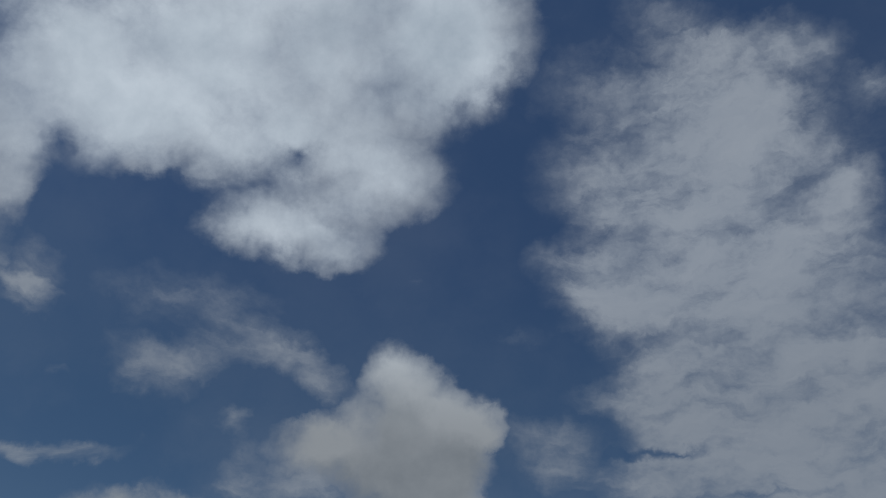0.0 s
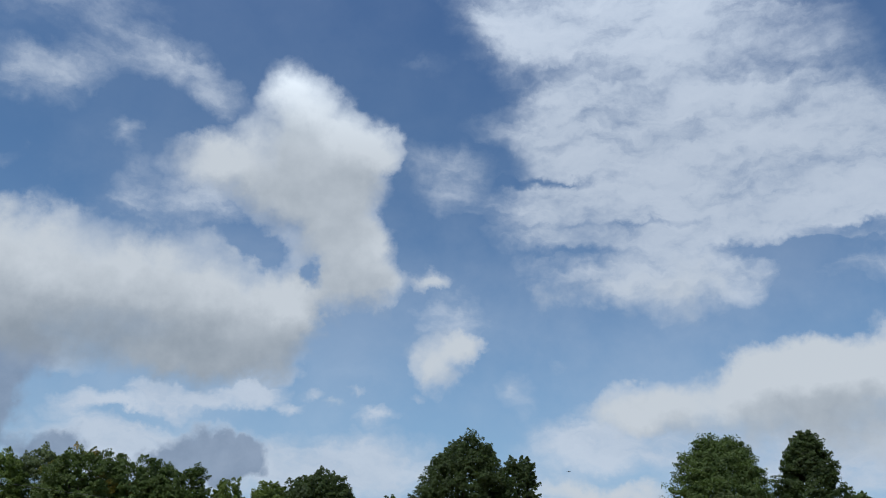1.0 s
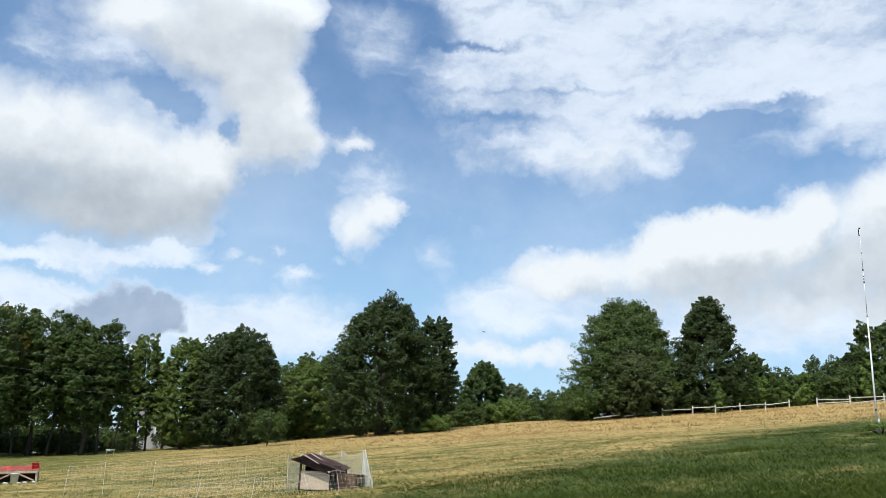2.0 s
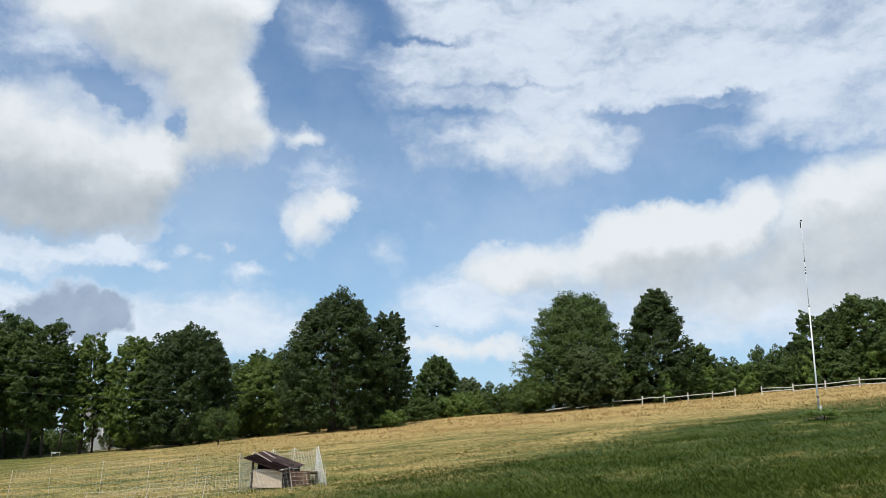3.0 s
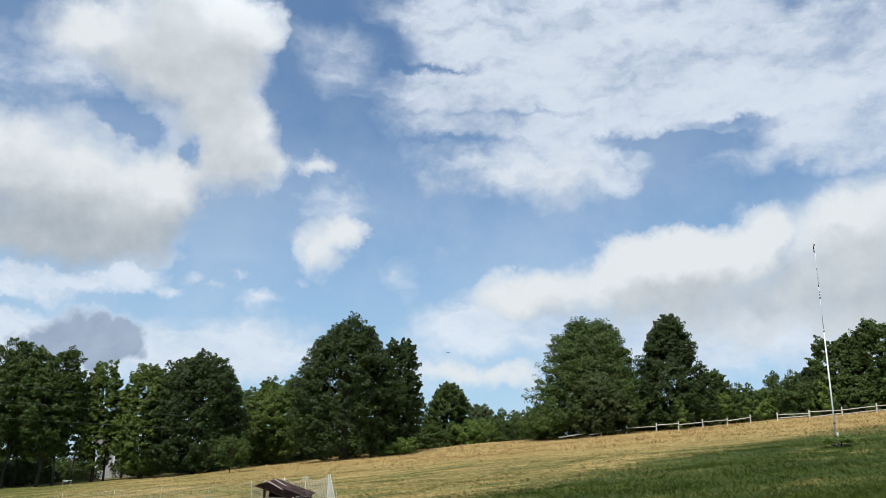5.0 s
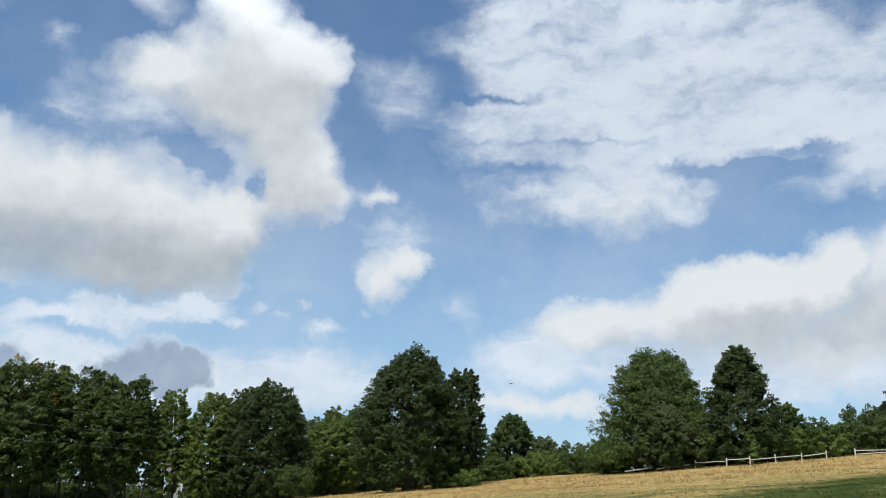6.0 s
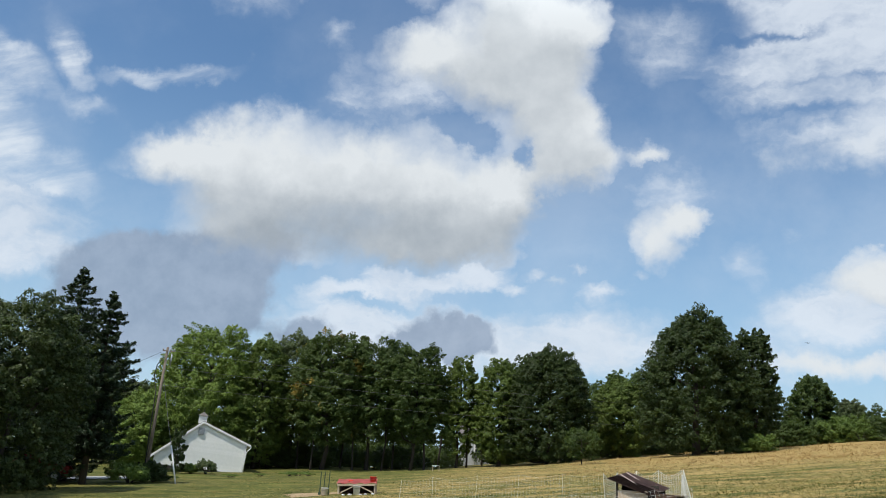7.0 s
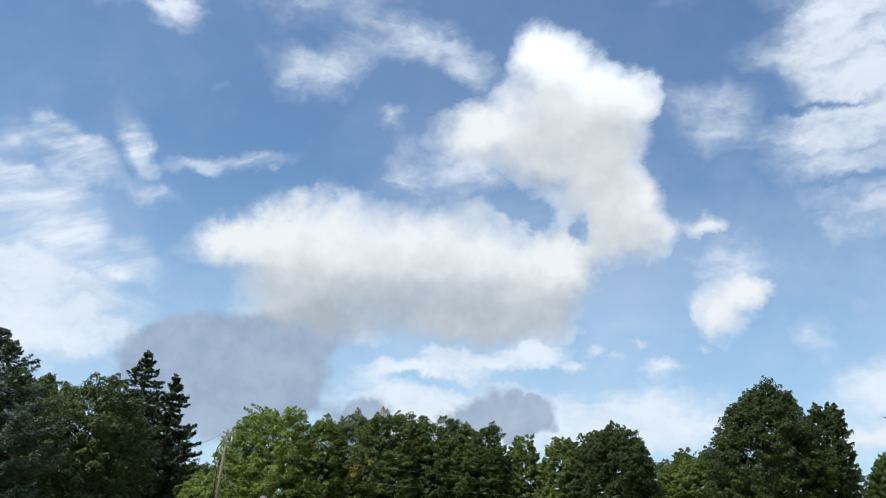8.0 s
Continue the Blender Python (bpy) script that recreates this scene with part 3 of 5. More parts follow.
DIRT = surface("bare_dirt", (0.28, 0.19, 0.10), (0.45, 0.33, 0.19), 2.0, 0.95, bump=0.02)
DRONE_BLACK = surface("black_plastic", (0.012, 0.012, 0.013), (0.03, 0.03, 0.03), 8.0, 0.5)


# ---------------------------------------------------------------- helpers
def polar(az, r):
    return r * math.sin(radians(az)), r * math.cos(radians(az))


def ground_z(x, y):
    """Height of the field: a slope that climbs to the right and away, flatter on the left, level beyond the crest."""
    x, y = np.asarray(x, float), np.asarray(y, float)
    r = np.sqrt(x * x + y * y) + 1e-9
    k = np.where(r > 76, (76 + 8 * np.tanh((r - 76) / 8)) / r, 1.0)
    k = np.where(y < 0, k * np.exp(np.minimum(y, 0) / 60), k)
    px, py = x * k, y * k
    lift = 0.09 * 3.0 * np.log1p(np.exp(np.clip(-(px + 14) / 3.0, -30, 30)))
    rough = 0.05 * np.sin(px * 0.55 + 1.3 * np.sin(py * 0.31)) * np.sin(py * 0.47 + 0.7)
    return 0.126 * px + 0.054 * py + lift + rough * np.clip((r - 4) / 10, 0, 1) * np.clip((300 - r) / 100, 0, 1)


def gz(x, y):
    return float(ground_z(x, y))


def height_at(el, r):
    return 1.6 + r * math.tan(radians(el))


def mesh_of(name, verts, faces, mat, smooth=False):
    me = bpy.data.meshes.new(name)
    me.from_pydata([tuple(v) for v in verts] if not isinstance(verts, np.ndarray) else verts.tolist(), [],
                   faces.tolist() if isinstance(faces, np.ndarray) else faces)
    if smooth:
        me.polygons.foreach_set("use_smooth", [True] * len(me.polygons))
    me.materials.append(mat)
    me.update()
    return me


def part(name, bm, mat, parent=None, label="", smooth=False):
    """Links a bmesh (or a mesh) as one object under a thing or a part."""
    if isinstance(bm, bpy.types.Mesh):
        me = bm
    else:
        me = bpy.data.meshes.new(name)
        bmesh.ops.recalc_face_normals(bm, faces=bm.faces[:])
        bm.to_mesh(me)
        bm.free()
        me.materials.append(mat)
        if smooth:
            me.polygons.foreach_set("use_smooth", [len(p.vertices) <= 4 for p in me.polygons])
    ob = new(name, me)
    ob.parent = parent
    if label:
        ob["label"] = label
    return ob


def thing(name, m, label, category, group="", kind=""):
    ob = new(name)
    ob.matrix_basis = m
    return tagged(ob, label, category, group, kind)


def add_box(bm, cx, cy, cz, sx, sy, sz, turn=None, bevel=0.0):
    g = bmesh.ops.create_cube(bm, size=1.0)["verts"]
    m = Matrix.Translation((cx, cy, cz)) @ (turn if turn else Matrix()) @ Matrix.Diagonal((sx, sy, sz, 1))
    bmesh.ops.transform(bm, matrix=m, verts=g)
    if bevel:
        edges = list({e for v in g for e in v.link_edges})
        bmesh.ops.bevel(bm, geom=edges, offset=bevel, segments=1, affect="EDGES")
    return g


def box(cx, cy, cz, sx, sy, sz, turn=None, bevel=0.01):
    bm = bmesh.new()
    add_box(bm, cx, cy, cz, sx, sy, sz, turn, bevel)
    return bm


def tube(bm, points, radii, sides=8):
    """A tapered tube through points."""
    points = [Vector(p) for p in points]
    rings = []
    for i, p in enumerate(points):
        along = (points[min(i + 1, len(points) - 1)] - points[max(i - 1, 0)]).normalized()
        side = along.orthogonal().normalized() if i == 0 else (rings[-1][1] - along * rings[-1][1].dot(along)).normalized()
        up = along.cross(side)
        ring = [bm.verts.new(p + (side * math.cos(a) + up * math.sin(a)) * radii[i]) for a in (2 * math.pi * k / sides for k in range(sides))]
        rings.append((ring, side))
    for (a, _), (b, _) in zip(rings, rings[1:]):
        for k in range(sides):
            bm.faces.new((a[k], a[(k + 1) % sides], b[(k + 1) % sides], b[k]))
    bm.faces.new(rings[0][0][::-1])
    bm.faces.new(rings[-1][0])
    return bm


def beam(a, b, wide, thick, bevel=0.004):
    """A bar from a to b."""
    a, b = Vector(a), Vector(b)
    turn = (b - a).to_track_quat("X", "Z").to_matrix().to_4x4()
    c = (a + b) / 2
    return box(c.x, c.y, c.z, (b - a).length, wide, thick, turn, bevel)


# ---------------------------------------------------------------- ground
def make_ground():
    radii = list(np.arange(0.0, 84.0, 1.0)[1:]) + [84 * 1.12 ** k for k in range(1, 36)]
    sides = 300
    verts, faces = [(0.0, 0.0, gz(0, 0))], []
    for r in radii:
        a = np.arange(sides) * 2 * math.pi / sides
        xs, ys = r * np.sin(a), r * np.cos(a)
        verts += list(zip(xs.tolist(), ys.tolist(), ground_z(xs, ys).tolist()))
    for k in range(sides):
        faces.append((0, 1 + (k + 1) % sides, 1 + k))
    for i in range(len(radii) - 1):
        o, q = 1 + i * sides, 1 + (i + 1) * sides
        for k in range(sides):
            faces.append((o + k, o + (k + 1) % sides, q + (k + 1) % sides, q + k))
    ob = new("ground", mesh_of("ground", verts, faces, FIELD, smooth=True))
    tagged(ob, "sloping meadow of mown straw and green grass", "ground", kind="structure")


make_ground()


def grass(name, label, mat, seed, count, choose, high, wide, lean, per=4, spread=0.05):
    """A stand of blades, three or four to a tuft."""
    rng = np.random.default_rng(seed)
    az = np.radians(rng.uniform(-46, 46, count))
    r = 1.0 / rng.uniform(1 / 84.0, 1 / 9.5, count)
    x, y = r * np.sin(az), r * np.cos(az)
    keep = choose(rng, x, y, r)
    x, y, r = x[keep], y[keep], r[keep]
    x, y, r = np.repeat(x, per), np.repeat(y, per), np.repeat(r, per)
    loose = spread + 0.0015 * r
    x = x + rng.normal(0, 1, len(x)) * loose
    y = y + rng.normal(0, 1, len(x)) * loose
    z = ground_z(x, y)
    h = high * rng.uniform(0.45, 1.15, len(x))
    w = wide * (0.5 + r / 45) * rng.uniform(0.6, 1.3, len(x))
    t = rng.uniform(0, 2 * math.pi, len(x))
    lx, ly = rng.normal(0, lean, len(x)) * h, rng.normal(0, lean, len(x)) * h
    a = np.stack([x - w * np.cos(t), y - w * np.sin(t), z - 0.03], 1)
    b = np.stack([x + w * np.cos(t), y + w * np.sin(t), z - 0.03], 1)
    c = np.stack([x + lx, y + ly, z + h], 1)
    verts = np.stack([a, b, c], 1).reshape(-1, 3)
    ob = new(name, mesh_of(name, verts, np.arange(len(verts)).reshape(-1, 3), mat))
    return tagged(ob, label, "grass", kind="stuff")


def waves(x, y, s, o):
    return np.sin(x * s + o + 1.7 * np.sin(y * s * 0.7 + o)) * np.sin(y * s * 1.1 - o + 1.3 * np.sin(x * s * 0.6))


def lanes(x, y):
    """Swaths left by the mower across the slope."""
    return 0.5 + 0.5 * np.sin(1.15 * (y + 0.42 * x) + 1.4 * np.sin(0.23 * x + 0.1 * y) + 0.8 * np.sin(0.7 * x - 0.3 * y))


def dry_zone(x, y, r):
    return np.clip((r + 7 * waves(x, y, 0.13, 0.4) - 38) / 12, 0, 1) * np.clip((x + 6 + 0.1 * (r - 60)) / 16, 0, 1)


grass("tall_dry_grass", "tall tan seeding grass along the crest of the meadow", BLADE_SEED, 3, 90000,
      lambda g, x, y, r: g.random(len(x)) < dry_zone(x, y, r) * 0.95, 0.15, 0.013, 0.9)


# where the grass is lush and its colour also carries shade
def shaded_lush_zone(x, y, r):
    edge = np.minimum(17.2 + 0.75 * x, 33) - y + 2.6 * waves(x, y, 0.35, 1.1) + 1.0 * waves(x, y, 1.1, 0.3)
    return np.clip(edge / 3.0, 0, 1) * np.clip((x + 2) / 4, 0, 1)


grass("green_turf", "short green grass of the meadow", BLADE_GREEN, 4, 75000,
      lambda g, x, y, r: g.random(len(x)) < (1 - 0.8 * dry_zone(x, y, r)) * (1 - shaded_lush_zone(x, y, r)) * np.clip(0.75 - 0.55 * lanes(x, y) + 0.6 * waves(x, y, 0.8, 2.0), 0.06, 1), 0.05, 0.011, 1.8)
grass("shaded_lush_turf", "deep green grass, coloured darker for shade, on the lower slope of the meadow", BLADE_LUSH_SHADED, 6, 90000,
      lambda g, x, y, r: g.random(len(x)) < shaded_lush_zone(x, y, r) * np.clip(1.05 - 0.75 * lanes(x, y) - 0.3 * waves(x, y, 0.6, 0.5), 0.4, 1), 0.06, 0.011, 1.8)
grass("mown_straw", "dry mown stalks lying over the meadow", BLADE_STRAW, 5, 80000,
      lambda g, x, y, r: g.random(len(x)) < (1 - 0.6 * dry_zone(x, y, r)) * (1 - (0.98 - 0.4 * lanes(x, y) ** 3) * shaded_lush_zone(x, y, r)) * np.clip((x + 15) / 10, 0.25, 1) * np.clip(0.1 + 0.5 * lanes(x, y) - 0.7 * waves(x, y, 0.8, 2.0) - 0.01 * x, 0.03, 0.8), 0.055, 0.010, 2.0)


# these tussocks share the blade colour that is darkened for shade
grass("grass_tussocks", "rank green tussocks scattered over the meadow", BLADE_LUSH_SHADED, 7, 6500,
      lambda g, x, y, r: g.random(len(x)) < 0.5 - 0.35 * dry_zone(x, y, r) + 0.3 * shaded_lush_zone(x, y, r), 0.06, 0.013, 2.0, per=18, spread=0.22)
grass("straw_tussocks", "bleached straw tussocks scattered over the meadow", BLADE_STRAW, 8, 5500,
      lambda g, x, y, r: g.random(len(x)) < 0.6 - 0.57 * shaded_lush_zone(x, y, r), 0.06, 0.012, 2.2, per=20, spread=0.22)


# ---------------------------------------------------------------- trees
def leaf_quads(rng, centres, normals, size, slim=0.62):
    n = len(centres)
    ref = rng.normal(size=(n, 3))
    u = np.cross(normals, ref)
    u /= np.linalg.norm(u, axis=1)[:, None] + 1e-9
    v = np.cross(normals, u)
    s = size * rng.uniform(0.6, 1.25, (n, 1))
    tri = np.stack([centres - u * s, centres + u * s * 0.5 - v * s * slim, centres + u * s * 0.5 + v * s * slim], 1)
    return tri.reshape(-1, 3)


def unit(a):
    return a / (np.linalg.norm(a, axis=1)[:, None] + 1e-9)


PROFILES = {
    "round": lambda h: np.sqrt(np.clip(1 - (1.9 * (h - 0.48)) ** 2, 0.03, 1)),
    "dome": lambda h: np.clip(1.0 - np.clip(h - 0.3, 0, 1) ** 3.3 * 1.7, 0.12, 1) * np.clip(0.72 + h * 1.5, 0, 1),
    "cone": lambda h: np.clip((1 - h) ** 0.75 * 1.05, 0.06, 1) * np.clip(0.75 + h * 2, 0, 1),
    "pear": lambda h: np.clip(1.0 - 0.8 * h ** 1.2, 0.08, 1) * np.clip((1.04 - h) * 8, 0, 1) ** 0.5,
    "stepped": lambda h: np.clip(1.3 - 0.92 * h ** 2.0, 0.1, 1) * np.clip(0.8 + h, 0, 1),
    "tall": lambda h: np.clip(1 - (1.75 * (h - 0.5)) ** 2, 0.12, 1) ** 0.5,
}


def broad_crown(rng, high, foot, radius, profile, puffs, leaves, leaf, lumps=0.27, flat=0.55, puff_size=0.098, droop=0.35):
    """Leaves in drooping clumps over an uneven crown. Returns vertices and the clumps' centres."""
    prof = PROFILES[profile]
    h = rng.beta(1.25, 1.05, puffs)
    a = rng.uniform(0, 2 * math.pi, puffs)
    ph = rng.uniform(0, 6.28, 6)
    lump = 1 + lumps * (np.sin(3 * a + ph[0] + 2.5 * h) * 0.45 + np.sin(5 * a + ph[1] - 4 * h) * 0.3 + np.sin(2 * a + 5 * h + ph[2]) * 0.35)
    reach = np.sqrt(rng.uniform(0.25, 1.0, puffs))
    reach = np.where(rng.random(puffs) < 0.1, reach * rng.uniform(1.0, 1.16, puffs), reach)
    rad = radius * prof(h) * lump * reach
    z = foot + (high - foot) * h * (0.93 + 0.05 * np.sin(2 * a + ph[3]) + 0.05 * rng.random(puffs))
    c = np.stack([rad * np.cos(a), rad * np.sin(a), z], 1)
    pr = radius * puff_size * rng.uniform(0.45, 1.6, puffs) + 0.12
    per = max(6, leaves // puffs)
    n = puffs * per
    out = np.stack([np.cos(a), np.sin(a), np.zeros(puffs)], 1)
    # each clump is a bough end: leaves over the top and the tip, hollow below, its rim hanging
    axis = unit(out * rng.uniform(0.5, 1.0, (puffs, 1)) + np.array([0, 0, 1.0]) * rng.uniform(0.0, 0.9, (puffs, 1)) + rng.normal(0, 0.3, (puffs, 3)))
    axis = np.repeat(axis, per, axis=0)
    size = np.repeat(pr, per)[:, None]
    along = rng.beta(1.1, 1.4, (n, 1))
    d = unit(rng.normal(size=(n, 3)))
    d[:, 2] = np.where(rng.random(n) < 0.8, np.abs(d[:, 2]), d[:, 2])
    taper = (1.05 - along) ** 0.7 * rng.uniform(0.6, 1.0, (n, 1))
    pos = np.repeat(c, per, axis=0) + axis * along * size * 1.4 + d * size * taper * np.array([1, 1, flat])
    pos[:, 2] -= droop * size[:, 0] * (d[:, 0] ** 2 + d[:, 1] ** 2) * taper[:, 0]
    nrm = unit(d * 0.9 + np.repeat(out, per, axis=0) * 0.4 + np.array([0, 0, 0.5]) + rng.normal(0, 0.5, d.shape))
    # bring the crown to its true spread and height
    for k in (0, 1):
        lo, hi = np.percentile(pos[:, k], 0.6), np.percentile(pos[:, k], 99.4)
        f = 2 * radius / (hi - lo)
        pos[:, k] = (pos[:, k] - (lo + hi) / 2) * f
        c[:, k] = (c[:, k] - (lo + hi) / 2) * f
    lo, hi = np.percentile(pos[:, 2], 0.5), np.percentile(pos[:, 2], 99.95)
    f = (high - foot) / (hi - lo)
    pos[:, 2], c[:, 2] = foot + (pos[:, 2] - lo) * f, foot + (c[:, 2] - lo) * f
    pos[:, 2] = np.maximum(pos[:, 2], 0.15)
    return leaf_quads(rng, pos, nrm, leaf), c


def wood(rng, high, foot, radius, girth, tips, trunk_top=0.8, limbs=9):
    bm = bmesh.new()
    bend = rng.normal(0, 0.012 * high, (6, 2))
    bend[0] = 0
    zs = np.linspace(-0.2, high * trunk_top, 6)
    line = [(bend[i][0], bend[i][1], zs[i]) for i in range(6)]
    tube(bm, line, [girth * 0.72 * (1.25 if i == 0 else 1) * (1 - 0.16 * i) for i in range(6)], 9)
    order = rng.permutation(len(tips))[:limbs]
    for k in order:
        tip = tips[k]
        z0 = max(foot * 0.75, min(tip[2] - 0.25 * high * rng.uniform(0.3, 0.9), high * trunk_top * 0.95))
        i = min(4, int(np.searchsorted(zs, z0)) - 1)
        f = (z0 - zs[i]) / (zs[i + 1] - zs[i])
        s = np.array(line[i]) * (1 - f) + np.array(line[i + 1]) * f
        mid = s * 0.45 + tip * 0.55 + np.array([0, 0, -0.04 * high])
        g = girth * (0.42 - 0.2 * z0 / high)
        tube(bm, [s, mid, tip], [g, g * 0.6, g * 0.2], 6)
    return bm


def broad_tree(label, az, r, top_el, radius, profile, mat, seed, foot=0.12, puffs=620, leaves=60000, leaf=0.12, girth=0.22,
               lean=0.0, name="tree", group="", **more):
    rng = np.random.default_rng(seed)
    x, y = polar(az, r)
    z = gz(x, y)
    high = height_at(top_el, r) - z
    t = thing(name, pose(x, y, z, 0, lean, 0), label, "tree", group)
    verts, tips = broad_crown(rng, high, high * foot, radius, profile, int(puffs * 1.35), leaves, leaf * 0.84, **more)
    crown = mesh_of("crown", verts, np.arange(len(verts)).reshape(-1, 3), mat)
    part("trunk", wood(rng, high, high * foot, radius, girth, tips), BARK, t, smooth=True)
    part("crown", crown, mat, t)
    return t


def conifer(label, az, r, top_el, radius, mat, seed, tiers=38, foot=0.06, ragged=0.35, droop=0.34, power=2.0, girth=0.2, name="spruce_tree"):
    rng = np.random.default_rng(seed)
    x, y = polar(az, r)
    z = gz(x, y)
    high = height_at(top_el, r) - z
    t = thing(name, pose(x, y, z), label, "tree")
    bm = bmesh.new()
    tube(bm, [(0, 0, -0.2), (0.04, 0, high * 0.5), (0, 0, high * 0.99)], [girth, girth * 0.55, 0.02], 8)
    pos, nrm = [], []
    for k in range(tiers):
        h = foot + (1 - foot) * (k + rng.uniform(-0.3, 0.3)) / tiers
        reach = radius * min(1.0, max(0.02, 1 - h) * power) ** 0.9 + 0.1
        count = 10 if h < 0.8 else 7
        for j in range(count):
            a = 2 * math.pi * (j + rng.uniform(-0.4, 0.4)) / count + k * 0.7
            ln = reach * (1 + ragged * rng.uniform(-1.0, 0.7))
            n = int(36 + 110 * ln / radius)
            s = np.sqrt(rng.uniform(0.02, 1, n))
            side = rng.normal(0, 0.10, n) * ln * (1.1 - s)
            dx, dy = math.cos(a), math.sin(a)
            px = dx * ln * s - dy * side
            py = dy * ln * s + dx * side
            pz = high * h - droop * ln * s + 0.34 * ln * s ** 3 + rng.normal(0, 0.05, n) - 0.10 * np.abs(side)
            pos.append(np.stack([px, py, pz], 1))
            nrm.append(np.stack([rng.normal(0, 0.5, n) + 0.3 * dx, rng.normal(0, 0.5, n) + 0.3 * dy, np.full(n, 0.8)], 1))
            if k % 2 == 0 and j % 2 == 0:
                tube(bm, [(0, 0, high * h), (dx * ln * 0.5, dy * ln * 0.5, high * h - droop * ln * 0.5), (dx * ln * 0.9, dy * ln * 0.9, high * h - droop * ln * 0.8)],
                     [0.035, 0.02, 0.008], 5)
    pos, nrm = np.concatenate(pos), unit(np.concatenate(nrm))
    tip = np.stack([rng.normal(0, 0.07, 60), rng.normal(0, 0.07, 60), high * rng.uniform(0.93, 1.0, 60)], 1)
    pos, nrm = np.concatenate([pos, tip]), np.concatenate([nrm, unit(rng.normal(size=(60, 3)))])
    verts = leaf_quads(rng, pos, nrm, 0.14, 0.32)
    part("trunk", bm, BARK, t, smooth=True)
    part("crown", mesh_of("crown", verts, np.arange(len(verts)).reshape(-1, 3), mat), mat, t)
    return t


conifer("tall blue-green spruce with dense drooping branches", -41.85, 40, 11.5, 3.1, NEEDLE_BLUE, 11, tiers=48, ragged=0.35, girth=0.25, power=3.4)
broad_tree("light green leafy tree behind the spruce", -39.3, 52, 9.2, 2.9, "round", LEAF_LIGHT, 12)
# its leaf colour also carries the shade it stands in
broad_tree("big dense dark green tree clothed to the ground", -35.9, 45, 9.3, 3.1, "dome", LEAF_YEW_SHADED, 13, foot=0.03, puffs=754, leaves=84000, leaf=0.10, lumps=0.15)
conifer("dark spruce with a pointed top", -33.2, 53, 11.45, 2.5, NEEDLE_DARK, 14, tiers=40, ragged=0.4, power=2.3)
conifer("dark thin ragged spruce with gaps between branches", -31.2, 51, 10.2, 1.55, NEEDLE_DARK, 15, tiers=32, foot=0.15, ragged=0.75, power=2.6)
broad_tree("olive green tree behind the utility pole", -28.6, 82, 4.8, 3.2, "round", LEAF_OLIVE, 16, foot=0.05)
broad_tree("sunlit yellow-green maple behind the utility pole", -28.0, 74, 4.3, 3.0, "round", LEAF_MAPLE, 116, foot=0.04)
broad_tree("sunlit light green maple behind the white house", -24.4, 76, 8.9, 4.2, "dome", LEAF_MAPLE, 17, foot=0.04, puffs=812, leaves=92000)
broad_tree("light green maple with an open crown", -21.2, 75, 8.55, 2.9, "round", LEAF_LIGHT, 18, foot=0.06)
broad_tree("grey-green ash tree with airy top", -19.0, 79, 9.1, 3.2, "round", LEAF_ASH, 19, foot=0.18)
broad_tree("green maple with a patch of yellow leaves", -16.8, 73, 9.35, 3.5, "dome", LEAF_TURNING, 20, foot=0.19, girth=0.26, puffs=696, leaves=76000)
broad_tree("green broadleaf tree with bare lower trunk", -13.9, 74, 9.15, 3.1, "dome", LEAF_MID, 21, foot=0.2)
broad_tree("slender open tree with a visible trunk", -11.0, 72, 8.85, 2.3, "tall", LEAF_MID, 22, foot=0.22, puffs=760, leaves=56000, girth=0.2)
broad_tree("narrow tree with a light tufted top", -8.0, 73, 8.2, 1.7, "tall", LEAF_LIGHT, 23, foot=0.12, puffs=520, leaves=34000, girth=0.16)
broad_tree("light green tree leaning on the edge of the grove", -5.2, 71, 8.2, 2.4, "round", LEAF_LIGHT, 24, foot=0.05)
broad_tree("wide dark green oak with a rounded crown", -2.1, 70, 9.0, 3.6, "dome", LEAF_DARK, 26, foot=0.03, lumps=0.1, puffs=754, leaves=88000)
broad_tree("light green tree beside the great maple", 2.7, 75, 7.3, 2.7, "round", LEAF_LIGHT, 26, foot=0.05)
broad_tree("great dark green maple with a domed crown", 7.4, 67, 11.8, 4.1, "stepped", LEAF_DARK, 27, foot=0.02, lumps=0.12, puffs=1015, leaves=120000, girth=0.4)
broad_tree("dark green tree grown against the great maple", 10.9, 69, 10.75, 1.85, "dome", LEAF_DARK, 28, foot=0.03, puffs=493)
broad_tree("mid green tree beyond the crest", 14.2, 84, 7.85, 2.2, "dome", LEAF_MID, 29, foot=0.03)
broad_tree("small pale green tree beyond the crest", 16.4, 90, 6.4, 1.7, "round", LEAF_ASH, 30, foot=0.05, leaves=28000, puffs=290)
broad_tree("tall green tree with a crown narrowing upward", 23.8, 70, 12.0, 5.3, "pear", LEAF_MID, 31, foot=0.02, puffs=870, leaves=100000)
broad_tree("olive green tree in front of a taller tree", 24.6, 66.5, 8.7, 2.6, "dome", LEAF_OLIVE, 32, foot=0.03)
broad_tree("dark green upright maple by the fence", 28.85, 69, 12.15, 2.95, "pear", LEAF_DARK, 133, foot=0.0, puffs=667, leaves=76000)
broad_tree("small green tree beside the dark maple", 31.4, 71, 8.6, 1.5, "round", LEAF_MID, 34, foot=0.05, leaves=20000, puffs=217)
conifer("small dark pine behind the fence", 37.3, 73, 8.5, 1.9, NEEDLE_MID, 35, tiers=26, foot=0.02)
broad_tree("green tree with an upright crown behind the fence", 38.9, 74, 10.4, 2.0, "tall", LEAF_MID, 36, foot=0.03, leaves=40000, puffs=377)
